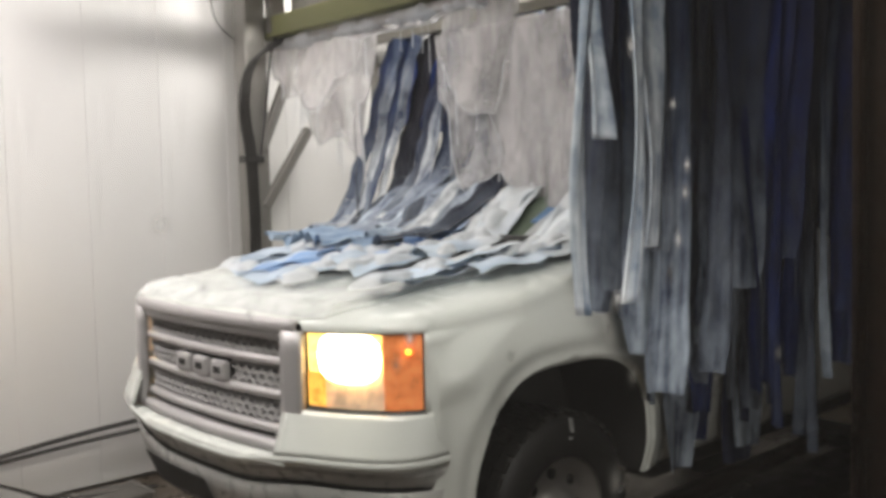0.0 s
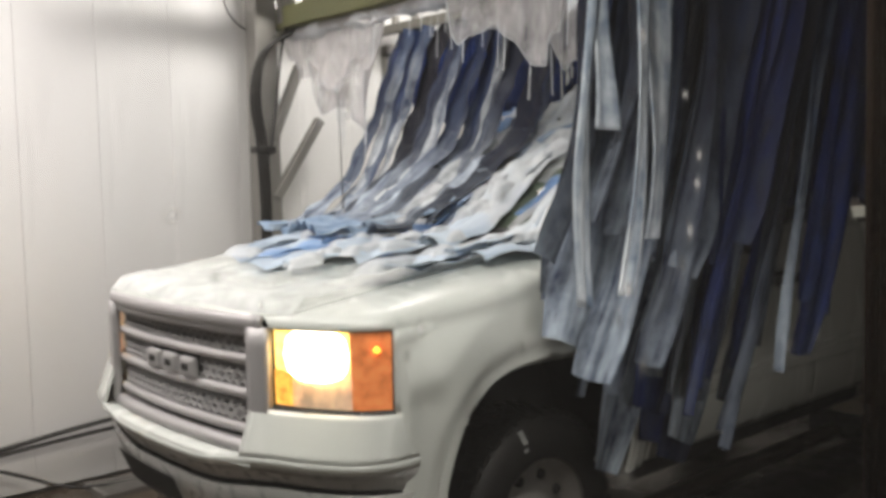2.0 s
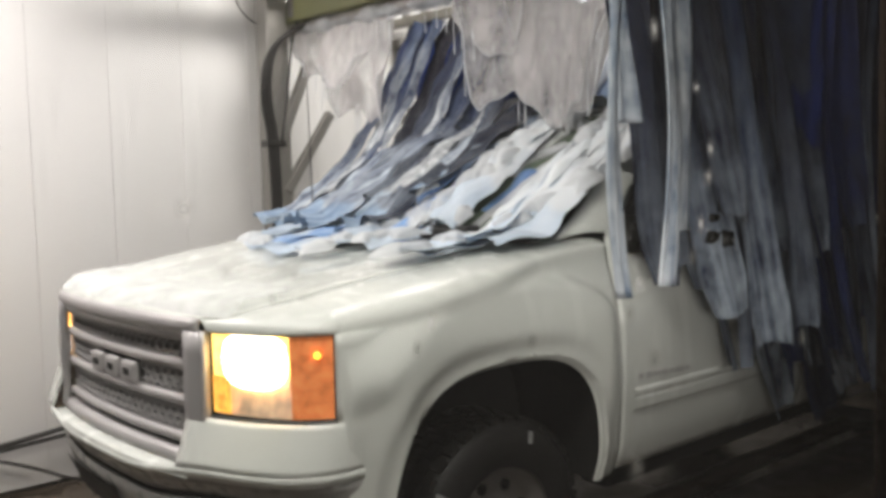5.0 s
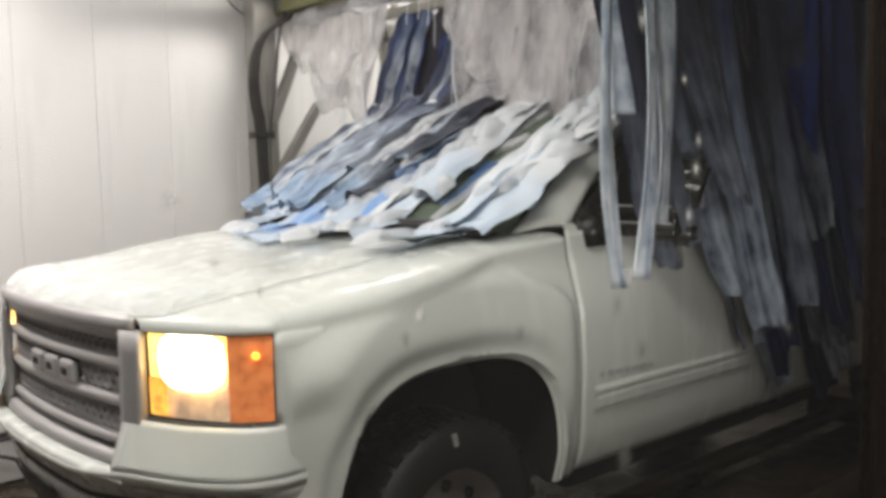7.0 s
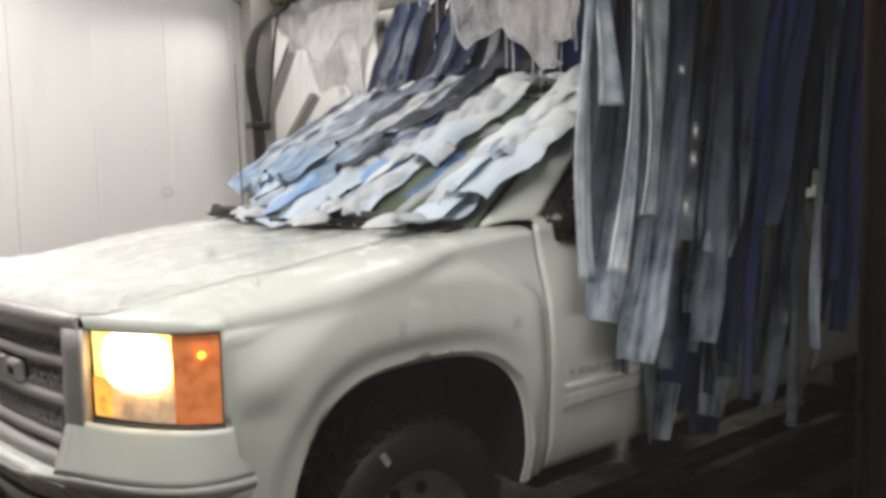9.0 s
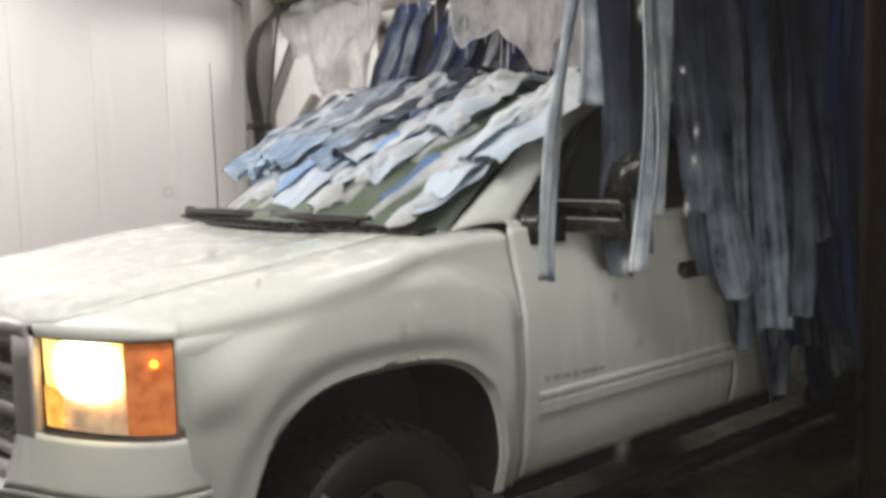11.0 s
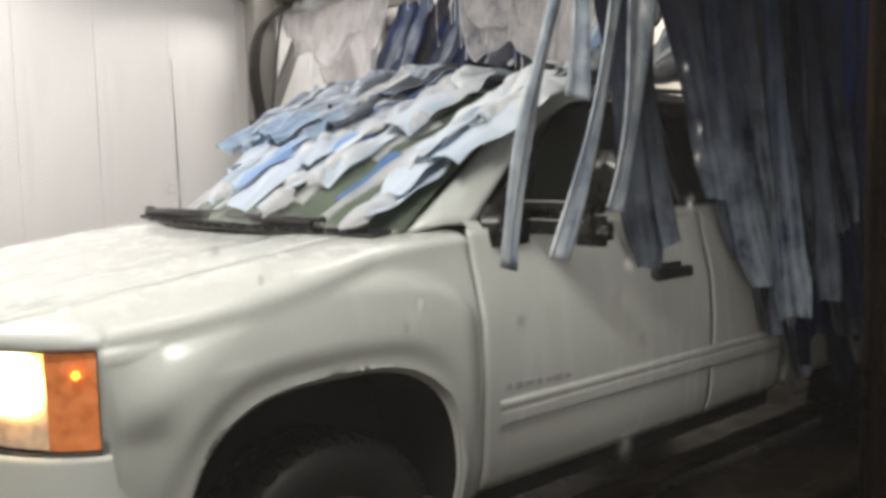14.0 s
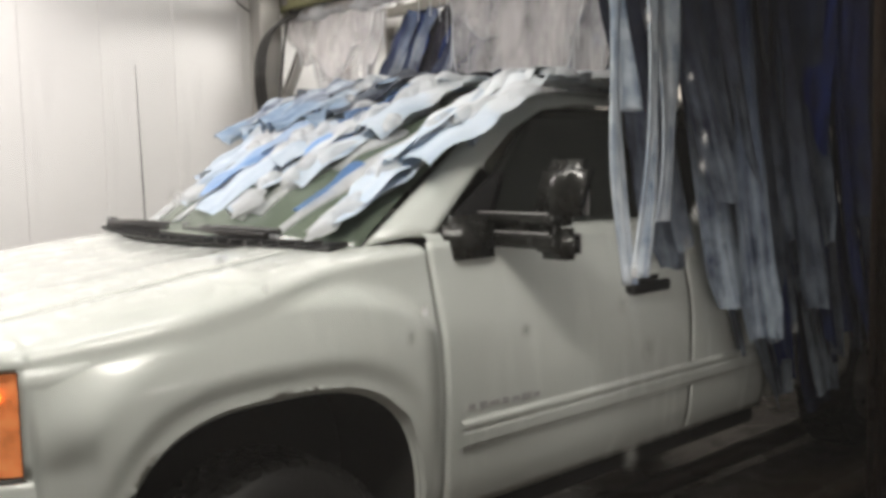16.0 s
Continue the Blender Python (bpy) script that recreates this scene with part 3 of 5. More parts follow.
BUMPER = [(0.40, -0.07), (0.44, -0.03), (0.52, -0.004), (0.592, 0.016)]
BUMPER_FACE = [(0.604, 0.000), (0.622, 0.012), (0.645, 0.030), (0.668, 0.046)]
BUMPER_BROW = [(0.668, 0.050), (0.684, 0.058), (0.70, 0.062)]
BUMPER_LEDGE = [(0.70, 0.062), (0.712, 0.045), (0.722, -0.02)]


def band(profile, k0, k1, nk=40, lift=0.0):
    """A moulding of the given (z, outward) profile along both halves of the front outline."""
    def fn(u, v):
        s = -k1 + 2 * k1 * u
        sign = -1.0 if s < 0 else 1.0
        k = abs(s)
        p = plan_point(k)
        q = plan_point(min(k + 0.01, 1.0)) - plan_point(max(k - 0.01, 0.0))
        n = Vector((-q.y, q.x)).normalized()
        z, o = profile[round(v * (len(profile) - 1))]
        o *= end_taper(k)
        return (p.x + n.x * o, sign * (p.y + n.y * o), z + 0.042 * smooth01((p.y - 0.25) / 0.42) * lift)

    return sheet(fn, nk, len(profile) - 1)


def build_wheel(parent, x, sign):
    w = new("wheel")
    w.parent = parent
    w.location = (x, sign * 0.80, 0.375)
    w.scale = (0.94, 1.0, 0.94)
    o = sign
    # tyre: a turned profile with tread blocks
    prof = [(0.225, 0.115), (0.26, 0.13), (0.32, 0.135), (0.365, 0.125), (0.39, 0.105), (0.398, 0.06), (0.4, 0.0), (0.398, -0.06), (0.39, -0.105), (0.365, -0.125), (0.32, -0.135), (0.225, -0.115)]
    part("tyre", sheet(lambda u, v: (prof[round(v * 11)][0] * math.cos(u * math.tau), o * prof[round(v * 11)][1], prof[round(v * 11)][0] * math.sin(u * math.tau)), 48, 11), RUBBER, w)
    rnd = random.Random(int(x * 10) + 3)
    for i in range(4):
        a0, r0, ln = rnd.uniform(0, math.tau), rnd.uniform(0.27, 0.33), rnd.uniform(0.03, 0.08)
        part("foam_run", sheet(lambda u, v: ((r0 + ln * v) * math.cos(a0 + (u - 0.5) * 0.07), o * (0.137 - 0.05 * v * ln / 0.08 * 0.4), (r0 + ln * v) * math.sin(a0 + (u - 0.5) * 0.07)), 2, 4), WATER, w)
    bm = bmesh.new()
    for i in range(36):
        for j, (dy, sh) in enumerate(((0.085, 0), (0.03, 0.5), (-0.03, 0), (-0.085, 0.5))):
            a = (i + sh) / 36 * math.tau
            box(0.02, 0.046, 0.044, (0.398 * math.cos(a), o * dy, 0.398 * math.sin(a)), bm, Matrix.Rotation(-a, 4, "Y"))
    part("tread", bm, RUBBER, w, smooth=False)
    rim = [(0.23, 0.12), (0.225, 0.10), (0.205, 0.085), (0.19, 0.05), (0.12, 0.06), (0.085, 0.09), (0.08, 0.12), (0.02, 0.125)]
    part("rim", sheet(lambda u, v: (rim[round(v * 7)][0] * math.cos(u * math.tau), o * rim[round(v * 7)][1], rim[round(v * 7)][0] * math.sin(u * math.tau)), 40, 7), STEEL, w, "dull wet steel rim")
    for i in range(8):
        a = i / 8 * math.tau
        # dark discs in place of holes, their shade painted on
        part("spoke_hole", cyl(0.022, 0.022, (0.155 * math.cos(a), o * 0.05, 0.155 * math.sin(a)), (0.155 * math.cos(a), o * 0.064, 0.155 * math.sin(a)), 10), SHADOW_GAP, w)
    return w


def build_truck():
    t = thing("pickup_truck", pose(truck_x(0), TRUCK_Y, 0), "white heavy-duty pickup truck, wet and soapy, headlamps lit", "truck")
    # bonnet and wings
    def bonnet(u, v):
        x = arc_x(u, -0.953, 0.33 - 0.10 * (1 - (2 * v - 1) ** 2))
        k = (2 * v - 1)
        return top_point(x, abs(k) * (seam(x) - 0.0032), -1 if k < 0 else 1)
    part("bonnet", sheet(bonnet, 44, 40), PAINT, t, "white bonnet frosted with foam", solid=0.008)
    def lip(u, v):
        k = (2 * u - 1) * 0.93
        p = plan_point(k_at(abs(k) * 0.62))
        return (p.x + 0.004 - 0.012 * math.sin(v * math.pi), (1 if k > 0 else -1) * p.y, 1.165 - 0.045 * v)
    part("bonnet_lip", sheet(lip, 30, 4), CHROME, t, "foam-covered chrome strip", solid=0.015)
    for sg in (-1, 1):
        def wing(u, v):
            x = arc_x(u, -0.90, 0.548)
            a = seam(x) + 0.0032
            if v <= 0.3:
                q = v / 0.3
                return top_point(x, a + (1 - a) * math.sin(q * math.pi / 2), sg)
            z = rim_z(x) - (rim_z(x) - 0.46) * (v - 0.3) / 0.7
            cx, zb, w, h, n = ARCH
            lv = arch_level(x, z, ARCH) ** (1 / n)
            if 0.80 < lv < 1.0 and z > zb:
                x, z = cx + (x - cx) / lv, zb + (z - zb) / lv
            return (x, sg * (side_y(x, z) if x > -0.66 else half_width(x)), z)
        part("wing", sheet(wing, 120, 60, lambda c: arch_level(c.x, c.z, ARCH) >= 0.985 and (c.x > -0.672 or c.z > 1.13)), PAINT, t, "white wing with a flared wheel arch", solid=0.008)
        def gap(u, v):
            x = arc_x(u, -0.88, 0.5)
            p = Vector(top_point(x, seam(x) + (v - 0.5) * 0.04, sg))
            p.z -= 0.006
            return p
        part("seam", sheet(gap, 30, 2), SHADOW_GAP, t)
        # wheel arch lip and liner
        for arch in (ARCH, REAR_ARCH):
            cx, zb, w, h, n = arch
            def rim_pt(u, inset, deep):
                a = math.pi * u
                c, s = math.cos(a), math.sin(a)
                r = 1 / ((abs(c) ** n + abs(s) ** n) ** (1 / n))
                x, z = cx - w * r * c * inset, zb + h * r * s * inset
                return (x, sg * (side_y(x, z) - deep), z)
            part("arch_lip", sheet(lambda u, v: rim_pt(u, 1.0 - 0.035 * v, 0.004 + 0.02 * v), 40, 2), PAINT, t)
            # near-black liner and back sheet carry the shade inside the arch
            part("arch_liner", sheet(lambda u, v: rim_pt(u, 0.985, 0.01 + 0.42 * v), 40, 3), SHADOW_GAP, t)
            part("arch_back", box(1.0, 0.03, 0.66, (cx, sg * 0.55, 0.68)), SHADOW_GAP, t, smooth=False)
    # lamps either side of the grille
    ki, ko = k_at(0.605), 0.765
    for sg in (-1, 1):
        lampz0, lampz1 = 0.885, 1.132
        hl = part("headlamp", strip_between(ki, ko, lampz0, lampz1, -0.03, -0.03, sg, 16, 6), CLEAR, t, "lit headlamp with amber corner")
        km, kn = ki + (ko - ki) * 0.62, ki + (ko - ki) * 0.13
        part("reflector", strip_between(ki, km, 1.0, lampz1 - 0.004, -0.022, -0.019, sg, 10, 4), HEAD_HALO, hl, "glowing warm reflector")
        bm = strip_between(kn - 0.012, km + 0.0, 0.972, lampz1 + 0.002, -0.014, -0.012, sg, 24, 14, oval=True)
        part("bulb", bm, HEAD_LIT, hl, "glaring white lamp")
        part("turn_signal", strip_between(ki, kn + 0.01, lampz0 + 0.006, 1.0, -0.018, -0.016, sg, 4, 4), AMBER_LIT, hl, "lit amber signal")
        part("corner_lens", strip_between(km + 0.01, ko, lampz0 + 0.004, lampz1 - 0.004, -0.012, -0.008, sg, 10, 8), AMBER, hl, "amber corner lens")
        p = plan_point(ko - 0.055)
        bm = bmesh.new()
        bmesh.ops.create_icosphere(bm, subdivisions=2, radius=0.011, matrix=Matrix.Translation((p.x, sg * p.y, 1.075)))
        part("marker_bulb", bm, MARKER, hl, "bright orange bulb")
        part("trim", strip_between(ki, ko + 0.02, lampz1 - 0.004, lampz1 + 0.004, -0.004, -0.006, sg, 14, 1), GAP_GREY, hl)
        part("trim", strip_between(ki, ko + 0.02, lampz0 - 0.005, lampz0 + 0.002, 0.0, -0.004, sg, 14, 1), GAP_GREY, hl)
        part("trim", strip_between(ko, ko + 0.004, lampz0, lampz1, -0.004, -0.004, sg, 2, 3), GAP_GREY, hl)
        # filler panel between lamp and wheel
        part("lamp_filler", strip_between(ko + 0.004, 0.925, 0.885, 1.135, 0.002, 0.0, sg, 8, 6), PAINT, t, solid=0.008)
        part("bumper_cap", strip_between(k_at(0.52), 0.925, lambda y: 0.70 + 0.042 * smooth01((y - 0.25) / 0.42), lambda y: 0.878, 0.06, 0.008, sg, 22, 8, taper=True), PAINT, t, solid=0.012)
        part("bumper_gap", strip_between(ko, 0.93, 0.874, 0.888, -0.008, -0.008, sg, 12, 1), SHADOW_GAP, t)
        part("grille_upright", strip_between(k_at(0.515), ki - 0.004, 0.73, 1.13, 0.006, 0.0, sg, 4, 6), CHROME, t, "soapy chrome upright", solid=0.03)
    # bumper
    bp = part("front_bumper", band(BUMPER_BROW, 0, 0.925, 60, 1.0), PAINT, t, "white moulded front bumper, shade put into its grey face", solid=0.012)
    # downward face: its shade is put into the greyer colour
    part("bumper_face", band(BUMPER_FACE, 0, 0.925, 60, 1.0), LOWER_GREY, bp, "wet face greyed for shade and dirt", solid=0.012)
    part("ledge", band(BUMPER_LEDGE, 0, k_at(0.56), 40), PAINT, bp, solid=0.01)
    part("lower_bumper", band(BUMPER, 0, 0.925, 60, 1.0), LOWER_GREY, bp, "wet grey lower bumper", solid=0.012)
    part("groove", band([(0.585, 0.008), (0.61, 0.014)], 0, 0.925, 60, 1.0), SHADOW_GAP, bp)
    # near-black sheets stand for the shaded opening
    part("air_intake", strip_between(0.0, k_at(0.5), 0.425, 0.55, -0.03, 0.022, 1, 12, 3), SHADOW_GAP, bp, "dark lower air intake")
    part("air_intake", strip_between(0.0, k_at(0.05), 0.425, 0.55, -0.03, 0.022, -1, 4, 3), SHADOW_GAP, bp)
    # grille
    # near-black sheets put the shade behind the bars into the colour
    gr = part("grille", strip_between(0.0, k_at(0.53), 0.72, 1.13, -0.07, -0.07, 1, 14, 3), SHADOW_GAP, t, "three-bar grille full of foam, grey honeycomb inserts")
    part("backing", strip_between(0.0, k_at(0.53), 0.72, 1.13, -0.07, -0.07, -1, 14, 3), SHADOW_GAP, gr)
    kg = k_at(0.515)
    for z0, z1 in ((0.772, 0.805), (0.888, 0.922), (1.0, 1.034)):
        zm = (z0 + z1) / 2
        part("bar", band([(z0, -0.03), (z0 + 0.006, -0.014), (zm, -0.010), (z1 - 0.006, -0.014), (z1, -0.03)], 0, kg, 30), CHROME, gr, "frosted grey bar", solid=0.006)
    part("frame_top", band([(1.09, -0.03), (1.096, -0.004), (1.122, -0.002), (1.13, -0.02)], 0, kg, 30), CHROME, gr, solid=0.006)
    part("frame_bottom", band([(0.72, 0.0), (0.728, 0.016), (0.752, 0.006), (0.758, -0.03)], 0, kg, 30), CHROME, gr, solid=0.006)
    # honeycomb inserts: hexagonal rings in three rows
    def on_grille(y, z, out):
        p = plan_point(k_at(abs(y)))
        return Vector((p.x - out, y, z))
    for zc, y0, y1 in ((0.838, -0.49, 0.49), (0.955, -0.49, -0.2), (0.955, 0.2, 0.49), (1.062, -0.49, 0.49)):
        bm = bmesh.new()
        for r in (-1, 0, 1):
            for c in range(-11, 12):
                y = (c + 0.5 * (r % 2)) * 0.046
                if y < y0 or y > y1:
                    continue
                z = zc + r * 0.0265
                ring = []
                for k in range(6):
                    a = math.pi / 6 + k * math.pi / 3
                    ring.append([bm.verts.new(on_grille(y + 1.45 * q * math.cos(a), z + q * math.sin(a), o)) for q, o in ((0.0185, -0.028), (0.0122, -0.024), (0.0118, -0.055))])
                for k in range(6):
                    a, b = ring[k], ring[(k + 1) % 6]
                    bm.faces.new((a[0], b[0], b[1], a[1])), bm.faces.new((a[1], b[1], b[2], a[2]))
        bmesh.ops.remove_doubles(bm, verts=bm.verts[:], dist=0.003)
        part("honeycomb_insert", bm, MESH_GREY, gr, "grey honeycomb mesh", smooth=False)
    # the maker's badge is left as plain raised blocks
    for y in (-0.13, 0.0, 0.13):
        p = on_grille(y, 0.955, -0.014)
        part("badge_block", box(0.03, 0.105, 0.07, p), CHROME, gr, smooth=False, bevel=0.012)
        part("badge_core", box(0.012, 0.05, 0.025, p + Vector((-0.012, 0, 0))), SHADOW_GAP, gr, smooth=False, bevel=0.004)
    # ---- cab
    def belt(x):
        return lerp_table([(0.5, 1.335), (0.75, 1.33), (1.9, 1.318), (2.5, 1.312)], x)
    for sg in (-1, 1):
        for name, xa, xb in (("front_door", 0.555, 1.8715), ("rear_door", 1.8765, 2.46)):
            d = part(name, side_sheet(xa, xb, 0.47, 1.3, 46 if xa < 1 else 24, 30, sg, None, belt), PAINT, t, "white wet door panel", solid=0.012)
            def shoulder(u, v):
                x = xa + (xb - xa) * u
                return (x, sg * (side_y(x, belt(x)) - 0.055 * (1 - math.cos(v * math.pi / 2)) ), belt(x) + 0.028 * math.sin(v * math.pi / 2))
            part("shoulder", sheet(shoulder, 20, 5), PAINT, d)
            part("weather_strip", sheet(lambda u, v: (xa + (xb - xa) * u, sg * (side_y(xa, 1.33) - 0.052 - 0.012 * v), belt(xa + (xb - xa) * u) + 0.026 + 0.014 * v), 12, 1), BLACK, d)
            mz0, mz1 = 0.672, 0.775
            def mould(u, v):
                x = xa + 0.06 + (xb - xa - 0.065) * u if xa < 1 else xa + (xb - xa) * u
                z = mz0 + (mz1 - mz0) * v - 0.012 * (x - 0.6) * 0.4
                bulge = 0.022 * min(1.0, math.sin(math.pi * min(max(v, 0.0), 1.0)) * 2.2) * (1 - 0.35 * math.exp(-((v - 0.62) / 0.05) ** 2))
                return (x, sg * (side_y(x, z) - 0.002 + bulge), z)
            part("side_moulding", sheet(mould, 24, 24), PAINT, d, "white ribbed side moulding")
        part("door_gap", sheet(lambda u, v: (0.545 + 0.016 * v, sg * (side_y(0.55, 0.47 + 0.86 * u) - 0.016), 0.47 + 0.86 * u), 20, 1), SHADOW_GAP, t)
        part("door_gap", sheet(lambda u, v: (1.866 + 0.016 * v, sg * (side_y(1.87, 0.47 + 0.84 * u) - 0.01), 0.47 + 0.84 * u), 20, 1), GAP_GREY, t)
        part("sill", box(1.92, 0.14, 0.09, (1.5, sg * 0.85, 0.43)), SHADOW_GAP, t, smooth=False, bevel=0.02)
        # handle in its cup
        hx, hz = 1.575, 1.095
        part("handle_cup", sheet(lambda u, v: (hx - 0.10 + 0.2 * u, sg * (side_y(hx, hz) + 0.004), hz - 0.03 + 0.07 * v), 8, 4), BLACK, t)
        h = part("door_handle", box(0.24, 0.03, 0.045, (hx + 0.01, sg * (side_y(hx, hz) + 0.03), hz)), BLACK, t, "black door handle", bevel=0.012)
        part("handle_post", box(0.03, 0.04, 0.03, (hx - 0.09, sg * (side_y(hx, hz) + 0.012), hz)), BLACK, h, bevel=0.006)
        # model lettering that cannot be read: plain bars
        for i in range(7):
            part("badge_bar", box(0.026 + 0.008 * (i % 3), 0.006, 0.017 + 0.006 * (i % 2), (0.66 + 0.05 * i, sg * (side_y(0.8, 0.81) + 0.006), 0.808 - 0.002 * i)), MESH_GREY, t, smooth=False)
    # windscreen
    def screen(u, v):
        k = 2 * u - 1
        a = Vector((0.36 - 0.20 * (1 - k * k), 0.80 * k, 1.315 + 0.012 * (1 - k * k)))
        b = Vector((1.20 - 0.11 * (1 - k * k), 0.64 * k, 1.788 + 0.045 * (1 - k * k)))
        p = a.lerp(b, v)
        p.z += 0.045 * math.sin(v * math.pi) * 0.6
        p.x -= 0.02 * math.sin(v * math.pi)
        return p
    part("windscreen", sheet(screen, 24, 16), GLASS, t, "green-tinted windscreen under foam", solid=0.008)
    # pillars, roof
    for sg in (-1, 1):
        rows = [((0.40, 0.80, 1.33), (0.60, 0.885, 1.345)), ((0.72, 0.755, 1.54), (0.84, 0.82, 1.53)), ((0.98, 0.69, 1.70), (1.08, 0.755, 1.68)), ((1.2, 0.64, 1.795), (1.30, 0.705, 1.765)), ((1.45, 0.63, 1.84), (1.5, 0.70, 1.79))]
        def pillar(u, v):
            s = u * 4
            i = min(int(s), 3)
            f = s - i
            a = Vector(rows[i][0]).lerp(Vector(rows[i + 1][0]), f)
            b = Vector(rows[i][1]).lerp(Vector(rows[i + 1][1]), f)
            p = a.lerp(b, v)
            o = 0.022 * math.sin(v * math.pi)
            return (p.x - o * 0.7, sg * (p.y + o * 0.5), p.z + o * 0.6)
        part("a_pillar", sheet(pillar, 28, 8), PAINT, t, solid=0.015)
        def rail(u, v):
            x = 1.4 + 1.02 * u
            return (x, sg * (0.64 + 0.075 * math.sin(v * math.pi / 2)), 1.795 + 0.05 * math.cos(v * math.pi / 2) - 0.02 * u)
        part("roof_rail", sheet(rail, 14, 6), PAINT, t)
        for name, xb0, xb1, xt0, xt1 in (("b_pillar", 1.80, 1.92, 1.70, 1.80), ("c_pillar", 2.30, 2.47, 2.22, 2.42)):
            part(name, sheet(lambda u, v: (xb0 + (xb1 - xb0) * u + (xt0 - xb0 + (xt1 - xt0 - xb1 + xb0) * u) * v, sg * (0.872 - 0.157 * v + 0.012 * math.sin(v * math.pi)), 1.34 + 0.45 * v), 4, 10), PAINT if name[0] == "c" else BLACK, t, solid=0.02)
        def front_glass(u, v):
            zb = 1.345
            a = Vector((0.70 + 1.12 * u, 0.862, zb))
            b = Vector((1.25 + 0.46 * u, 0.705, 1.775))
            p = a.lerp(b, v)
            return (p.x, sg * (p.y + 0.012 * math.sin(v * math.pi)), p.z)
        part("side_window", sheet(front_glass, 10, 8), DARK_GLASS, t, "dark wet door glass", solid=0.006)
        part("sail_panel", sheet(lambda u, v: (0.60 + 0.25 * u + 0.34 * v * (1 - u * 0.6), sg * (0.875 - 0.06 * v), 1.34 + 0.2 * v), 4, 4), BLACK, t, solid=0.02)
        part("rear_side_window", sheet(lambda u, v: (1.9 + 0.42 * u + (-0.11 + 0.02 * u) * v, sg * (0.862 - 0.152 * v), 1.345 + 0.43 * v), 8, 6), DARK_GLASS, t, solid=0.006)
    def roof(u, v):
        x = 1.10 + 1.33 * u
        k = 2 * v - 1
        z = 1.845 + 0.028 * (1 - k * k) * (0.6 + 0.4 * math.sin(u * math.pi)) - 0.05 * (1 - u) ** 6 - 0.02 * u * u
        return (x + 0.11 * k * k * (1 - u), 0.655 * k, z)
    part("roof", sheet(roof, 20, 20), PAINT, t, "white cab roof, foam on it", solid=0.02)
    part("cab_back", sheet(lambda u, v: (2.44 - 0.02 * v, (2 * u - 1) * (0.86 - 0.2 * v), 1.32 + 0.5 * v), 8, 6), PAINT, t, solid=0.02)
    part("rear_window", box(0.01, 1.1, 0.3, (2.455, 0, 1.58)), DARK_GLASS, t, smooth=False)
    # dim cabin behind the glass
    part("dashboard", box(0.5, 1.5, 0.3, (0.95, 0, 1.17)), BLACK, t, bevel=0.05)
    for y in (-0.38, 0.38):
        part("seat", box(0.14, 0.5, 0.62, (1.8, y, 1.25)), BLACK, t, bevel=0.05)
    # cowl and wipers
    def cowl(u, v):
        k = 2 * u - 1
        return (0.335 - 0.13 * (1 - k * k) - 0.10 * (1 - v) * (1 - 0.25 * k * k), 0.80 * k, 1.338 - 0.012 * (1 - v) + 0.008 * (1 - k * k))
    cw = part("cowl", sheet(cowl, 26, 6), BLACK, t, "wet black cowl grille", solid=0.012)
    for i in range(22):
        k = -0.92 + i * 0.0875
        part("cowl_slat", box(0.09, 0.02, 0.012, (0.255 - 0.13 * (1 - k * k), 0.80 * k, 1.345)), BLACK, cw, smooth=False)
    for y0 in (-0.45, 0.25):
        wp = part("wiper", tube([(0.24, y0 + 0.5, 1.365), (0.22, y0 + 0.2, 1.375), (0.25, y0 - 0.1, 1.372)], 0.011), BLACK, t, "black wiper arm")
        part("blade", box(0.02, 0.56, 0.02, (0.235 - 0.02, y0 + 0.2, 1.36)), RUBBER, wp, bevel=0.005)
        part("hub", cyl(0.028, 0.02, (0.24, y0 + 0.5, 1.33), (0.24, y0 + 0.5, 1.385), 12), BLACK, wp)
    # radio mast on the far wing
    an = part("antenna", cyl(0.0035, 0.002, (0.405, 0.80, 1.32), (0.395, 0.80, 2.03), 8), BLACK, t, "thin black radio mast")
    part("mast_base", cyl(0.022, 0.012, (0.405, 0.80, 1.30), (0.404, 0.80, 1.35), 12), BLACK, an)
    # tow mirror on the near door
    head = box(0.10, 0.18, 0.21, (0.915, -1.15, 1.475))
    bmesh.ops.bevel(head, geom=head.edges[:], offset=0.032, segments=3, affect="EDGES")
    for v in head.verts:
        v.co.y += 0.035 * (1.475 - v.co.z) / 0.1
        if v.co.x < 0.88:
            v.co.z += 0.015 * (1.475 - v.co.z) / 0.1
    mr = part("side_mirror", head, MIRROR_BLACK, t, "glossy black towing mirror on two arms, beaded with soap")
    low = box(0.085, 0.15, 0.10, (0.905, -1.14, 1.315))
    bmesh.ops.bevel(low, geom=low.edges[:], offset=0.024, segments=3, affect="EDGES")
    part("lower_housing", low, MIRROR_BLACK, mr)
    part("mirror_glass", box(0.006, 0.13, 0.14, (0.966, -1.15, 1.475)), CHROME, mr, smooth=False)
    part("mirror_glass", box(0.006, 0.115, 0.065, (0.95, -1.14, 1.315)), CHROME, mr, smooth=False)
    for z, hgt in ((1.395, 0.034), (1.325, 0.05)):
        part("arm", box(0.06, 0.34, hgt, (0.85, -1.02, z)), MIRROR_BLACK, mr, bevel=0.012)
        # thin pale strip laid on as the highlight along the arm
        part("arm_gleam", box(0.008, 0.31, 0.006, (0.822, -1.02, z + hgt / 2 + 0.002)), CHROME, mr, "pale strip standing for the gleam on the arm", smooth=False)
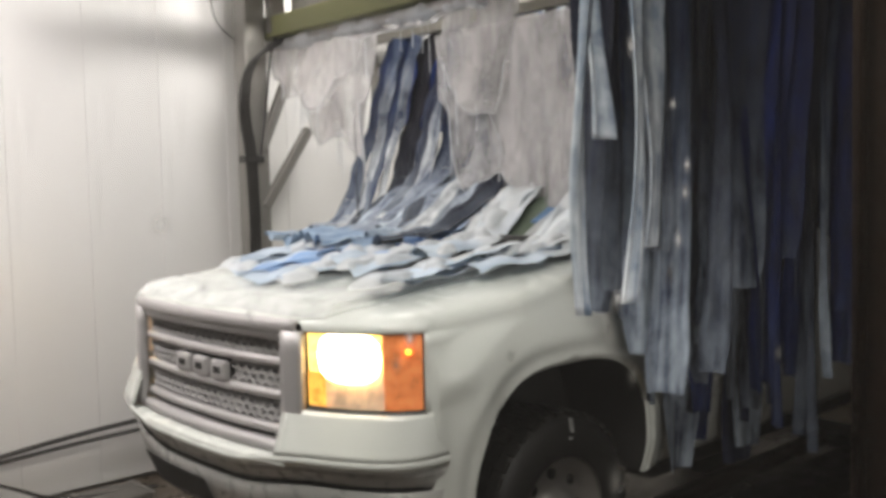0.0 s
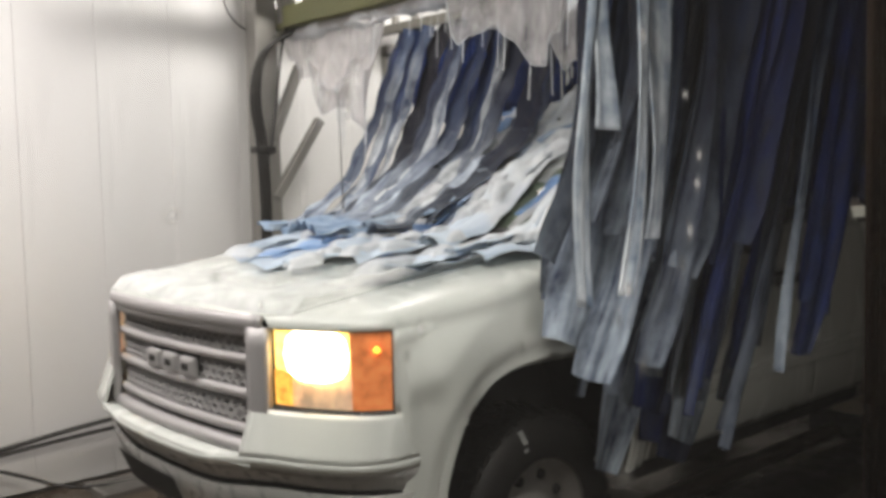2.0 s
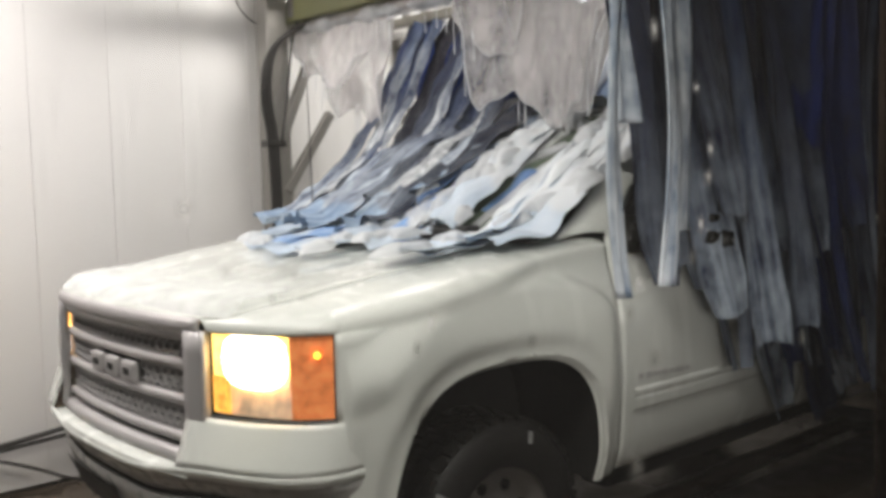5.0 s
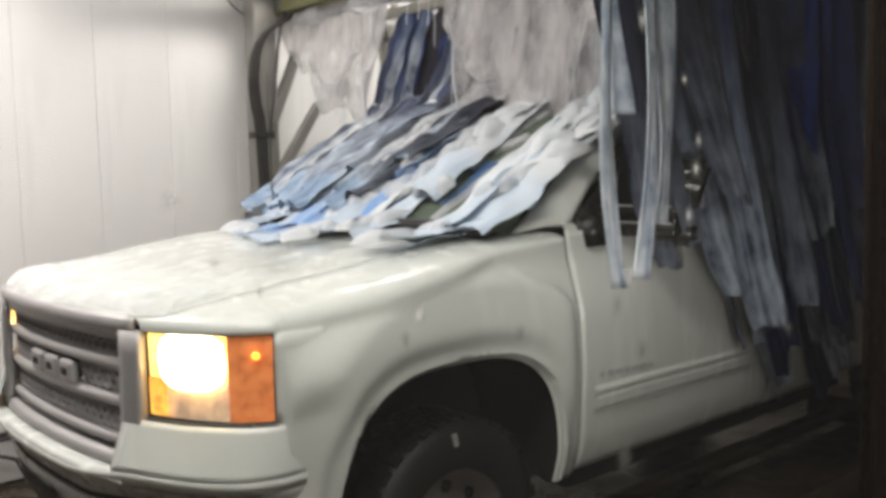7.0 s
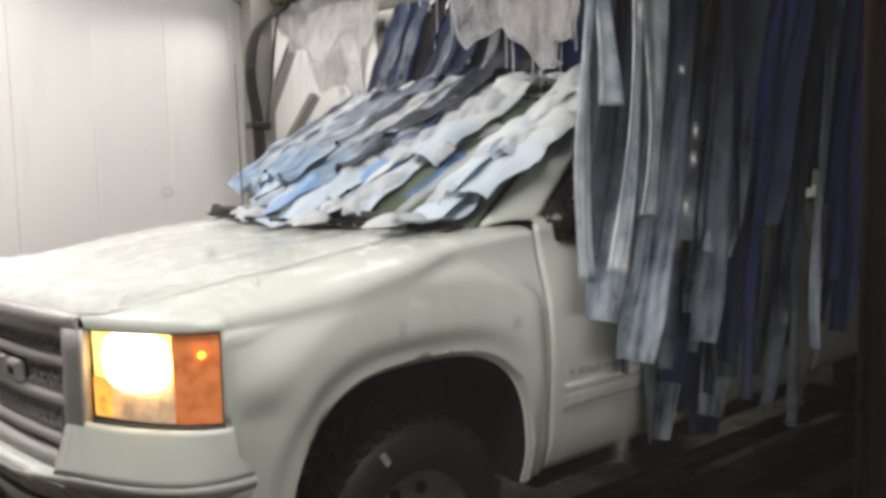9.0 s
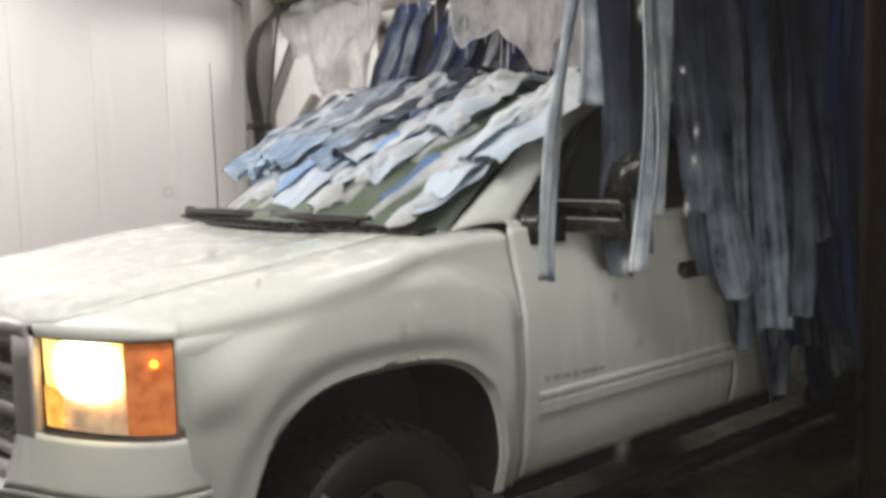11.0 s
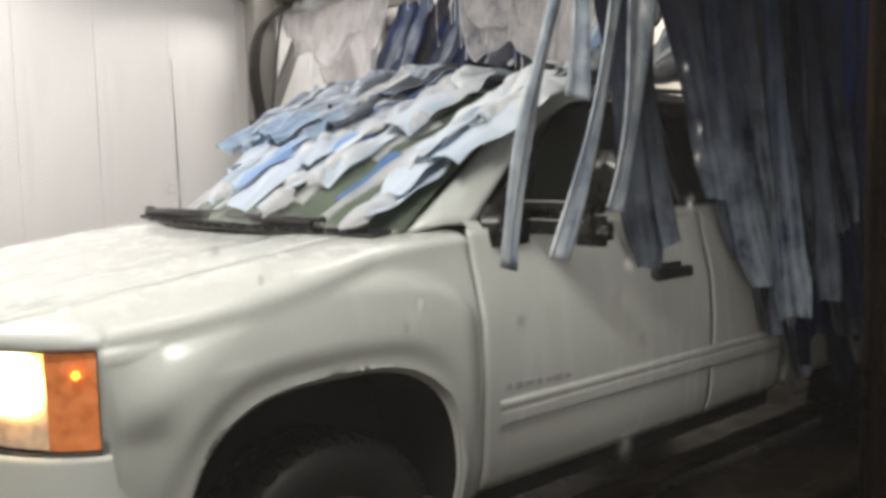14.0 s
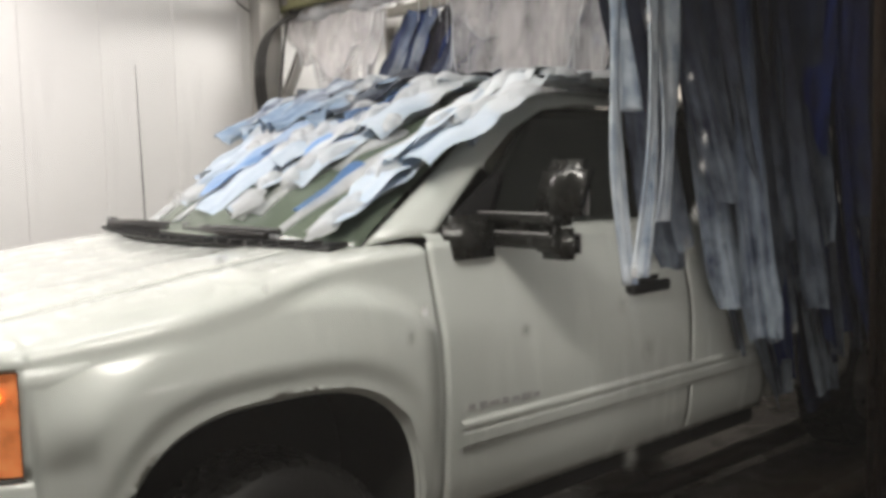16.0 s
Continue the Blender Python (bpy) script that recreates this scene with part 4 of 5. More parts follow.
    part("arm_web", box(0.035, 0.27, 0.10, (0.875, -1.03, 1.36)), MIRROR_BLACK, mr, bevel=0.01)
    part("arm_block", box(0.05, 0.07, 0.05, (0.86, -1.03, 1.365)), MIRROR_BLACK, mr, bevel=0.01)
    foot = box(0.22, 0.08, 0.17, (0.735, -0.905, 1.325))
    bmesh.ops.bevel(foot, geom=foot.edges[:], offset=0.03, segments=3, affect="EDGES")
    part("mirror_foot", foot, MIRROR_BLACK, mr, "black mirror foot on the door corner")
    # bed
    for sg in (-1, 1):
        part("bed_side", side_sheet(2.5, 4.85, 0.5, 1.3, 90, 30, sg, REAR_ARCH, lambda x: 1.315), PAINT, t, solid=0.03)
        part("bed_rail", box(2.35, 0.09, 0.03, (3.675, sg * 0.875, 1.32)), BLACK, t, smooth=False, bevel=0.01)
    part("bed_floor", box(2.35, 1.72, 0.05, (3.675, 0, 0.82)), LOWER_GREY, t, smooth=False)
    part("bed_front", box(0.04, 1.74, 0.5, (2.52, 0, 1.06)), PAINT, t, smooth=False)
    part("tailgate", box(0.05, 1.74, 0.5, (4.83, 0, 1.06)), PAINT, t, smooth=False, bevel=0.01)
    part("rear_bumper", box(0.18, 1.8, 0.18, (4.95, 0, 0.62)), CHROME, t, bevel=0.03)
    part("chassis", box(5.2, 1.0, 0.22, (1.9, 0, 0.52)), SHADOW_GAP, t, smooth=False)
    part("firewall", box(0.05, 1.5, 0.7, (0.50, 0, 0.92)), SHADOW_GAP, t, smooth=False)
    part("axle", cyl(0.05, 0.05, (0, -0.75, 0.4), (0, 0.75, 0.4), 12), SHADOW_GAP, t)
    part("axle", cyl(0.06, 0.06, (3.66, -0.75, 0.4), (3.66, 0.75, 0.4), 12), SHADOW_GAP, t)
    wheels = [build_wheel(t, x, sg) for x in (0.0, 3.66) for sg in (-1, 1)]
    return t, wheels, screen, roof


def truck_profile(x, y):
    """Top of the truck at its own x, y: bonnet, windscreen, roof."""
    k = min(abs(y) / 0.8, 1.0)
    zb = lerp_table(CROWN, x) - 0.03 * k ** 4 if x > -0.95 else 0.2
    x0, x1 = 0.36 - 0.2 * (1 - k * k), 1.20 - 0.11 * (1 - k * k)
    if x <= x0:
        return zb
    if x <= x1:
        f = (x - x0) / (x1 - x0)
        return 1.33 + 0.49 * f + 0.03 * math.sin(f * math.pi) - 0.03 * k * k
    return 1.868 - 0.03 * k * k if x < 2.45 else 1.3


# ---- cloth ----
MITTER_Z = 2.62
BEATS = [0.0, 0.8, 1.6, 2.4, 3.2, 4.0, 4.9, 5.8, 6.6, 7.4, 8.2, 9.0, 9.9, 10.8, 11.6, 12.4, 13.2, 14.0, 14.8, 15.4, 16.0]


def segment_mesh(width, length, wave, s0, v0, v1, ph):
    """One rigid length of felt strip: its top at the origin, running down -z, across y. s0 is how far down the strip it begins."""
    def fn(u, v):
        q = s0 + v * length
        y = (u - 0.5) * width * (1 + 0.09 * math.sin(q * 5 + ph) + 0.08 * math.sin(q * 23 + 2 * ph) + 0.05 * math.sin(q * 41 + ph))
        tip = max(0.0, v0 + (v1 - v0) * v - 0.9) / 0.1
        y *= 1 - 0.45 * tip * tip * abs(2 * u - 1)
        x = wave * (math.sin(u * 5.0 + ph + q * 3.0) + 0.6 * math.sin(q * 14 + ph * 3) + 0.5 * math.sin(q * 29 + u * 5 + ph)) + 0.02 * tip * math.sin(u * 4 + ph)
        return (x, y, -v * length)
    return strip_uv(sheet(fn, 6, 4, uv=True), width, v0, v1, ph)


def strip_uv(bm, width, v0, v1, ph):
    layer = bm.loops.layers.uv.active
    for f in bm.faces:
        for lp in f.loops:
            u, v = lp[layer].uv
            lp[layer].uv = (7.3 * ph + u * width, v0 + (v1 - v0) * v)
    return bm


def chain_pose(a, b, twist):
    """Pose that carries the segment's -z along a to b, its width kept mostly across the bay."""
    d = (b - a).normalized()
    z = -d
    y = Vector((math.sin(twist), math.cos(twist), 0))
    x = y.cross(z).normalized()
    y = z.cross(x)
    m = Matrix((x, y, z)).transposed().to_4x4()
    m.translation = a
    return m


def taut(hx, hz, y, t, length, sag, lift):
    """Points of a strip that falls from its bar forward over the truck."""
    tx = truck_x(t)
    ys = y - TRUCK_Y
    step = 0.06
    pts = [(hx, hz)]
    prof = []
    x = hx - 0.04
    best = None
    while x > hx - 2.8:
        prof.append((x, truck_profile(x - tx, ys) + 0.02 + lift))
        hull = [(hx, hz)]
        for p in prof:
            while len(hull) > 1 and (hull[-1][1] - hull[-2][1]) * (p[0] - hull[-2][0]) - (p[1] - hull[-2][1]) * (hull[-1][0] - hull[-2][0]) >= 0:
                hull.pop()
            hull.append(p)
        n = sum(math.dist(a, b) for a, b in zip(hull, hull[1:]))
        best = hull
        if n >= length:
            break
        x -= step
    out = []
    for (a, b) in zip(best, best[1:]):
        m = max(int(math.dist(a, b) / 0.05), 1)
        for i in range(m):
            f = i / m
            px, pz = a[0] + (b[0] - a[0]) * f, a[1] + (b[1] - a[1]) * f
            drop = sag * math.sin(f * math.pi) * math.dist(a, b)
            floor_z = truck_profile(px - tx, ys) + 0.02 + lift
            out.append((px, max(pz - drop, floor_z)))
    out.append(best[-1])
    return out


def resample(pts, n, seg):
    """Joints of n equal rigid lengths along a polyline, carried on straight past its end."""
    res = [Vector(pts[0])]
    i = 0
    cur = Vector(pts[0])
    while len(res) <= n and i < len(pts) - 1:
        nxt = Vector(pts[i + 1])
        if (nxt - res[-1]).length >= seg:
            a, b = cur, nxt
            lo, hi = 0.0, 1.0
            for _ in range(18):
                mid = (lo + hi) / 2
                if (a.lerp(b, mid) - res[-1]).length < seg:
                    lo = mid
                else:
                    hi = mid
            cur = a.lerp(b, hi)
            res.append(cur)
        else:
            i += 1
            cur = nxt
    while len(res) <= n:
        d = (res[-1] - res[-2]).normalized() if len(res) > 1 else Vector((0, 0, -1))
        res.append(res[-1] + d * seg)
    return res


def build_strip(at, width, nseg, seg, material, label, group, wave, ph):
    s = thing("cloth_strip", pose(*at), label, "cloth strip", group)
    segs = []
    for i in range(nseg):
        bm = segment_mesh(width, seg, wave, seg * i, i / nseg, (i + 1) / nseg, ph)
        segs.append(part("felt_length", bm, material, s))
        if material is CLOTH_WHITE and i > 0.45 * nseg and CLUMP.random() < 0.3:
            r, q, off = CLUMP.uniform(0.03, 0.07), CLUMP.uniform(0, 6), CLUMP.uniform(-0.5, 0.5) * width
            def clump(u, v):
                a = u * math.tau
                k = r * v * (1 + 0.3 * math.sin(2 * a + q) + 0.22 * math.sin(5 * a - q) + 0.1 * math.sin(9 * a))
                h = 0.010 + 0.022 * (1 - v ** 2.5) * (1 + 0.3 * math.sin(40 * k * math.cos(a) + q) * math.sin(55 * k * math.sin(a)))
                return (-h + 0.012 * v ** 6, off + k * math.cos(a), -seg * 0.5 + 1.6 * k * math.sin(a))
            part("foam_clump", sheet(clump, 22, 6), SUDS, segs[-1], "clump of white suds")
    return s, segs


STRIPS = []
CLUMP = random.Random(21)
SLIDES = []
SLIDE = [(0, 0), (8.2, 0), (10.8, -0.18), (11.6, -0.16), (16.0, 0.18)]  # how far the frame has run forward
SWAYING = []
RIDING = []
DRAGGED = []
FRONT_X, FRONT_Z = 3.38, 2.42
FRONT_SAG = [(0, 0.55), (1.6, 0.5), (2.6, 0.22), (3.4, 0.08), (4.2, 0.06), (5.2, 0.3), (6.6, 0.5), (9.0, 0.4), (16, 0.45)]
# degrees by which the pale strips lean along the truck's way
DRAG_FIRST = [(0, 3), (1.0, 3), (2.4, 5), (4.0, 1), (6.4, -1), (8.2, 1.5), (9.2, 4), (11.3, 11), (12.4, 14), (13.6, 16.5), (14.2, 15.5), (15.0, 9), (16.0, -1), (17.0, -3)]
DRAG_NEXT = [(0, 1), (2.0, 4), (4.0, -2), (6.4, -2), (8.2, 3), (9.2, 5), (11.3, 0), (12.4, 3), (13.2, 8), (14.0, 15), (14.8, 10.5), (15.4, 8), (16.0, 1), (17.0, -2)]
TRAVEL = [(0, 0.02), (1.6, -0.06), (3.2, 0.0), (4.9, 0.1), (7.4, 0.12), (9.0, 0.02), (10.8, 0.34), (12.4, 0.46), (14.0, 0.42), (15.4, 0.28), (17.0, 0.18)]  # how far the side strips have slid back on their rails
SWING = [(0, 0.02), (0.8, 0.14), (1.6, 0.29), (2.4, 0.24), (3.2, -0.05), (4.0, -0.14), (4.9, -0.2), (5.8, -0.26), (6.6, -0.29), (7.4, -0.22), (8.2, -0.02), (9.0, 0.18), (9.9, 0.12), (10.8, -0.14), (11.6, -0.16), (12.4, -0.14), (13.2, -0.16), (14.0, -0.20), (14.8, -0.26), (15.4, -0.26), (16.0, -0.14), (17.0, 0.04)]


def build_cloth():
    rnd = random.Random(7)
    fr = thing("cloth_carriage", pose(3.55, TRUCK_Y, 0), "overhead steel frame from which felt strips hang", "frame")
    for x in (-1.28, -1.0, -0.45, 0.1, 1.2):
        part("bar", box(0.06, 3.3, 0.06, (x, -0.15, MITTER_Z + 0.04)), STEEL, fr, smooth=False)
    for y in (-1.75, 1.45):
        part("beam", box(2.7, 0.07, 0.09, (-0.05, y, MITTER_Z + 0.12)), STEEL, fr, smooth=False)
        for x in (-1.0, 1.2):
            part("hanger", box(0.05, 0.05, 0.8, (x, y, MITTER_Z + 0.53)), STEEL, fr, smooth=False)
    for y in (1.64, 1.78, 1.92, 2.03):
        part("rail", box(3.1, 0.03, 0.03, (0.3, y - TRUCK_Y, MITTER_Z + 0.012)), STEEL, fr, smooth=False)
    sl = thing("cloth_slide", pose(0, TRUCK_Y, MITTER_Z), "sliding steel frame that carries the felt strips forward", "frame")
    for x in (4.2, 4.4):
        part("bar", box(0.05, 3.14, 0.04, (x, -0.15, 0.02)), STEEL, sl, smooth=False)
    for y in (-1.66, 1.36):
        part("runner", box(0.4, 0.05, 0.05, (4.3, y, 0.05)), STEEL, sl, smooth=False)
    SLIDES.append(sl)
    # strips that lie forward over roof, windscreen and bonnet
    looks = [(CLOTH_WHITE, "foam-laden pale felt strip lying over the truck"), (CLOTH_WET, "soapy blue felt strip lying over the truck"),
             (CLOTH_NAVY, "soaked navy felt strip lying over the truck")]
    for row, hx in enumerate((4.2, 4.4)):
        for i in range(14):
            y = 2.36 + i * 0.106 + 0.05 * row + rnd.uniform(-0.05, 0.05)
            w = rnd.choice((0.06, 0.09, 0.12, 0.16, 0.2)) * rnd.uniform(0.85, 1.15)
            length = rnd.uniform(2.15, 2.85) + 0.2 * row
            n = 24
            mat, label = looks[0] if i < 4 else looks[(0, 2, 1, 0, 0, 0, 0)[rnd.randrange(7)]]
            ph = rnd.uniform(0, 6.28)
            s, segs = build_strip((hx, y, MITTER_Z), w, n, length / n, mat, label, "felt strips over the truck", 0.013, ph)
            STRIPS.append((s, segs, (hx, y, MITTER_Z), length, None, rnd.uniform(0.16, 0.28), ph, rnd.uniform(-0.34, 0.16), 0.006 * rnd.randrange(6)))
    # strips of the forward bar: slack, drawn tight over the windscreen, slack again
    for i in range(15):
        y = 3.02 + i * 0.078 + rnd.uniform(-0.02, 0.02)
        pale = i in (3, 7, 11, 13)
        w = 0.075 if pale else rnd.uniform(0.11, 0.17)
        hx = FRONT_X + (0.0 if pale else 0.06 + 0.05 * (i % 2))
        length = rnd.uniform(1.45, 1.75)
        n = 15
        mat, label = (CLOTH_FRONT, looks[0][1]) if pale else looks[2] if i % 5 else (CLOTH_GREY, looks[2][1])
        ph = rnd.uniform(0, 6.28)
        s, segs = build_strip((hx, y, FRONT_Z), w, n, length / n, mat, label, "felt strips over the truck", 0.012, ph)
        STRIPS.append((s, segs, (hx, y, FRONT_Z), length, FRONT_SAG, rnd.uniform(0.7, 1.2), ph, rnd.uniform(-0.12, 0.12), 0.05 + 0.008 * rnd.randrange(4)))
    part("bar", box(0.05, 1.6, 0.05, (FRONT_X + 0.05 - 3.55, 0.45, FRONT_Z + 0.03)), STEEL, fr, smooth=False)
    for y in (-0.2, 1.1):
        part("drop_hanger", box(0.03, 0.03, 0.3, (FRONT_X + 0.05 - 3.55, y, FRONT_Z + 0.17)), STEEL, fr, smooth=False)
    # strips that hang down the near side: a navy mass above, greyed with foam below
    for row, y in enumerate((1.62, 1.72, 1.83, 1.94, 2.03)):
        for i in range(-1 if row > 1 else 0, 17):
            x = 2.60 + i * 0.115 + 0.045 * row + rnd.uniform(-0.05, 0.05)
            if row == 0 and i < 4 or row == 4 and i > 8 or row == 1 and i < 2:
                continue
            if i < 0:
                bottom = rnd.uniform(1.15, 1.45)
            elif i > 10:
                bottom = rnd.uniform(1.3, 1.62)
            elif i > 7:
                bottom = rnd.uniform(0.85, 1.4)
            else:
                bottom = rnd.uniform(0.42, 0.95) + (0.6 * rnd.random() if i < 6 else 0.0)
            length = MITTER_Z - bottom
            # paler felts in front, near-black behind: dimness there put into the colours
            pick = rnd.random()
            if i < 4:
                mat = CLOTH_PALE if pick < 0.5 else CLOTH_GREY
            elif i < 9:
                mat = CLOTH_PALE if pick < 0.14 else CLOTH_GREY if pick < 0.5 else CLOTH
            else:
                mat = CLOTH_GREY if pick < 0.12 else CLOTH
            ph = rnd.uniform(0, 6.28)
            wd, belly = rnd.choice((0.07, 0.1, 0.14, 0.19)), rnd.uniform(-0.06, 0.06)
            label = "dark blue wet felt strip hanging beside the truck" if i > 3 else "foam-streaked blue felt strip hanging beside the truck"
            s = thing("cloth_strip", pose(x, y, MITTER_Z), label, "cloth strip", "felt strips beside the truck")
            n = 6
            seg = length / n
            def hang(u, v):
                q = v * length
                w2 = (u - 0.5) * wd * (0.85 + 0.18 * math.sin(q * 2.1 + ph) + 0.06 * math.sin(q * 9 + 2 * ph)) * (1 - 0.25 * max(0.0, v - 0.92) / 0.08 * abs(2 * u - 1))
                tw = 1.1 + 0.6 * math.sin(ph * 3) + 0.55 * math.sin(q * 1.5 + ph) + 0.3 * math.sin(q * 3.7 + 2 * ph)
                cup = (0.010 + 0.014 * v) * math.sin(u * 5.5 + ph + q * 1.2)
                x2 = cup * math.cos(tw) - w2 * math.sin(tw) + belly * math.sin(v * 3.4 + ph) * v + 0.006 * math.sin(q * 8 + ph)
                y2 = w2 * math.cos(tw) + cup * math.sin(tw) + 0.02 * math.sin(q * 2.6 + ph)
                return (x2, y2, -q)
            segs = []
            for k in range(n):
                bm = sheet(lambda u, v: Vector(hang(u, (k + v * 1.03) / n)) + Vector((0, 0, k * seg)), 8, 7, uv=True)
                segs.append(part("felt_length", strip_uv(bm, wd, k / n, (k + 1) / n, ph), mat, s))
            SWAYING.append((s, (x, y), 0.0 if i < 0 else 1.0, segs, seg, rnd.uniform(-0.25, 0.3), rnd.uniform(0.8, 1.2), ph))
    # pale strips that drag along the cab side and over the mirror
    for x, y, length, wd, table, amount in ((2.20, 1.72, 1.42, 0.085, DRAG_FIRST, 1.15), (2.34, 1.70, 1.40, 0.08, DRAG_NEXT, 1.1), (2.28, 1.80, 0.9, 0.10, DRAG_FIRST, 0.8),
                                            (2.46, 1.74, 1.24, 0.13, DRAG_NEXT, 0.75)):
        ph = rnd.uniform(0, 6.28)
        def trail(u, v):
            q = v * length
            tw = 0.5 * math.sin(q * 1.7 + ph) + 0.35 * math.sin(q * 4.1 + 2 * ph)
            w2 = (u - 0.5) * wd * (0.9 + 0.2 * math.sin(q * 3 + ph) + 0.08 * math.sin(q * 11 + ph))
            cup = 0.012 * math.sin(u * 5 + ph + q)
            return (w2 * math.cos(tw) + cup * math.sin(tw) + 0.06 * math.sin(v * 4 + ph) * v, cup * math.cos(tw) + w2 * math.sin(tw) * 0.6, -q)
        st = part("cloth_strip", strip_uv(sheet(trail, 10, 44, uv=True), wd, 0, 1, ph), CLOTH_LIGHT, solid=0.009, offset=0.0)
        tagged(st, "pale soapy felt strip dragging along the cab", "cloth strip", "felt strips beside the truck")
        st.matrix_basis = pose(x, y, MITTER_Z)
        DRAGGED.append((st, (x, y), table, amount, ph))
    # short navy strips on a lower bar behind the foam; they clear the cab roof
    part("drop_bar", box(0.04, 1.5, 0.04, (0.07, 0.55, 2.38)), STEEL, fr, smooth=False)
    for y in (0.0, 1.15):
        part("drop_hanger", box(0.03, 0.03, 0.26, (0.07, y, 2.52)), STEEL, fr, smooth=False)
        part("drop_hose", tube([(0.0, y + 0.1, 2.66), (-0.05, y + 0.2, 2.5), (0.02, y + 0.3, 2.42), (0.07, y + 0.4, 2.5)], 0.008), HOSE, fr)
    for i in range(10):
        y = 3.06 + i * 0.135
        ln, ph = rnd.uniform(0.40, 0.47), rnd.uniform(0, 6.28)
        s = part("cloth_strip", sheet(lambda u, v: (0.01 * math.sin(u * 6 + ph) + 0.012 * math.sin(v * 3 + ph) * v, (u - 0.5) * 0.15, -v * ln), 8, 14, uv=True), CLOTH_PANEL, solid=0.009, offset=0.0)
        tagged(s, "short navy felt strip hanging behind the foam", "cloth strip", "short felt strips")
        s.matrix_basis = pose(3.62, y, 2.37)
        RIDING.append((s, y, ph))


FOAMS = []
FOAM_LEVEL = [(0.0, -0.4), (0.8, 1.3), (1.6, 2.1), (3.2, 2.2), (4.0, 1.5), (4.9, 1.0), (6.6, 0.2), (7.4, 0.4), (9.0, 2.0), (10.8, 1.6), (12.4, 1.3), (14.0, 1.4), (16.0, 1.1)]


def build_foam():
    """Curtain of soap foam under the crossbar, in pieces with ragged lower edges."""
    rnd = random.Random(3)
    c = thing("foam_curtain", pose(PX + 0.13, 0, 2.45), "grey-white curtain of soap foam falling from the crossbar", "foam")
    # across the bay: where a sheet hangs, how wide, how far down, how far back, and how much it rises and sinks
    sheets = [(4.40, 0.92, 0.52, 0.0, 0.03), (4.22, 0.66, 0.78, 0.05, 0.04), (3.66, 0.9, 0.10, 0.02, 0.01),
              (2.86, 1.08, 0.86, 0.0, 0.2), (2.72, 0.84, 1.05, 0.07, 0.22), (3.12, 0.5, 0.6, 0.04, 0.16), (2.2, 0.5, 0.62, -0.03, 0.06)]
    for yc, w, d, back, rise in sheets:
        ph = [rnd.uniform(0, 6.28) for _ in range(5)]
        def fn(u, v):
            y = (0.5 - u) * w
            # broad rounded lobes, a few drawn out into drips
            bays = 1 - abs(math.sin(y * 4.2 + ph[0] + 0.6 * math.sin(y * 5 + ph[2])))
            lobes = 0.72 + 0.17 * math.sin(y * 3.4 + ph[1]) + 0.12 * bays ** 1.4 + 0.035 * math.sin(y * 15 + ph[4]) + 0.012 * math.sin(y * 43 + ph[2])
            ends = 0.55 + 0.45 * min(1.0, 6 * min(u, 1 - u))
            z = -d * v * (1 - (1 - lobes * ends) * v)
            fold = 0.06 * math.sin(y * 6 + v * 2.5 + ph[3]) + 0.02 * math.sin(y * 19 - v * 4 + ph[1]) + 0.006 * math.sin(y * 37 + v * 9)
            return (back + fold * v - 0.06 * v * v, y * (1 - 0.22 * v), z)
        ob = part("foam_sheet", sheet(fn, 110, 26), FOAM if yc > 3.3 else FOAM_THIN, c, solid=0.005)
        ob.location = (0, yc, 0)
        FOAMS.append((ob, ph, yc, rise))
        part("foam_rim", tube([fn(k / 110, 1.0) for k in range(111)], 0.0032, 6), SUDS, ob, "thick white lower rim")
        for k in range(7):
            p = Vector(fn(rnd.uniform(0.06, 0.94), 1.0))
            part("drip", tube([p + Vector((0, 0, 0.04)), p + Vector((0.006, 0.004, -0.03)), p + Vector((-0.006, -0.003, -rnd.uniform(0.06, 0.24)))], rnd.uniform(0.0018, 0.0042), 6), SUDS, ob, "white thread of foam")


def build_frost(truck):
    """Foam that has settled along the bonnet's front edge."""
    def f(u, v):
        y = -0.68 + 1.36 * u
        xf = plan_point(k_at(abs(y))).x + 0.010
        x = xf + 0.34 * v
        k = min(abs(y) / max(half_width(x), 0.1), 0.98)
        heap = 0.026 * (1 - v) ** 1.5 * (0.6 + 0.4 * math.sin(y * 31) * math.sin(y * 13 + 1) + 0.3 * math.sin(x * 60 + y * 47))
        return (x, y, top_z(x, k) + 0.011 + heap * min(1.0, 8 * v))
    part("foam_frost", sheet(f, 90, 24, uv=True), FROST, truck, "white foam thinning out over the bonnet edge")


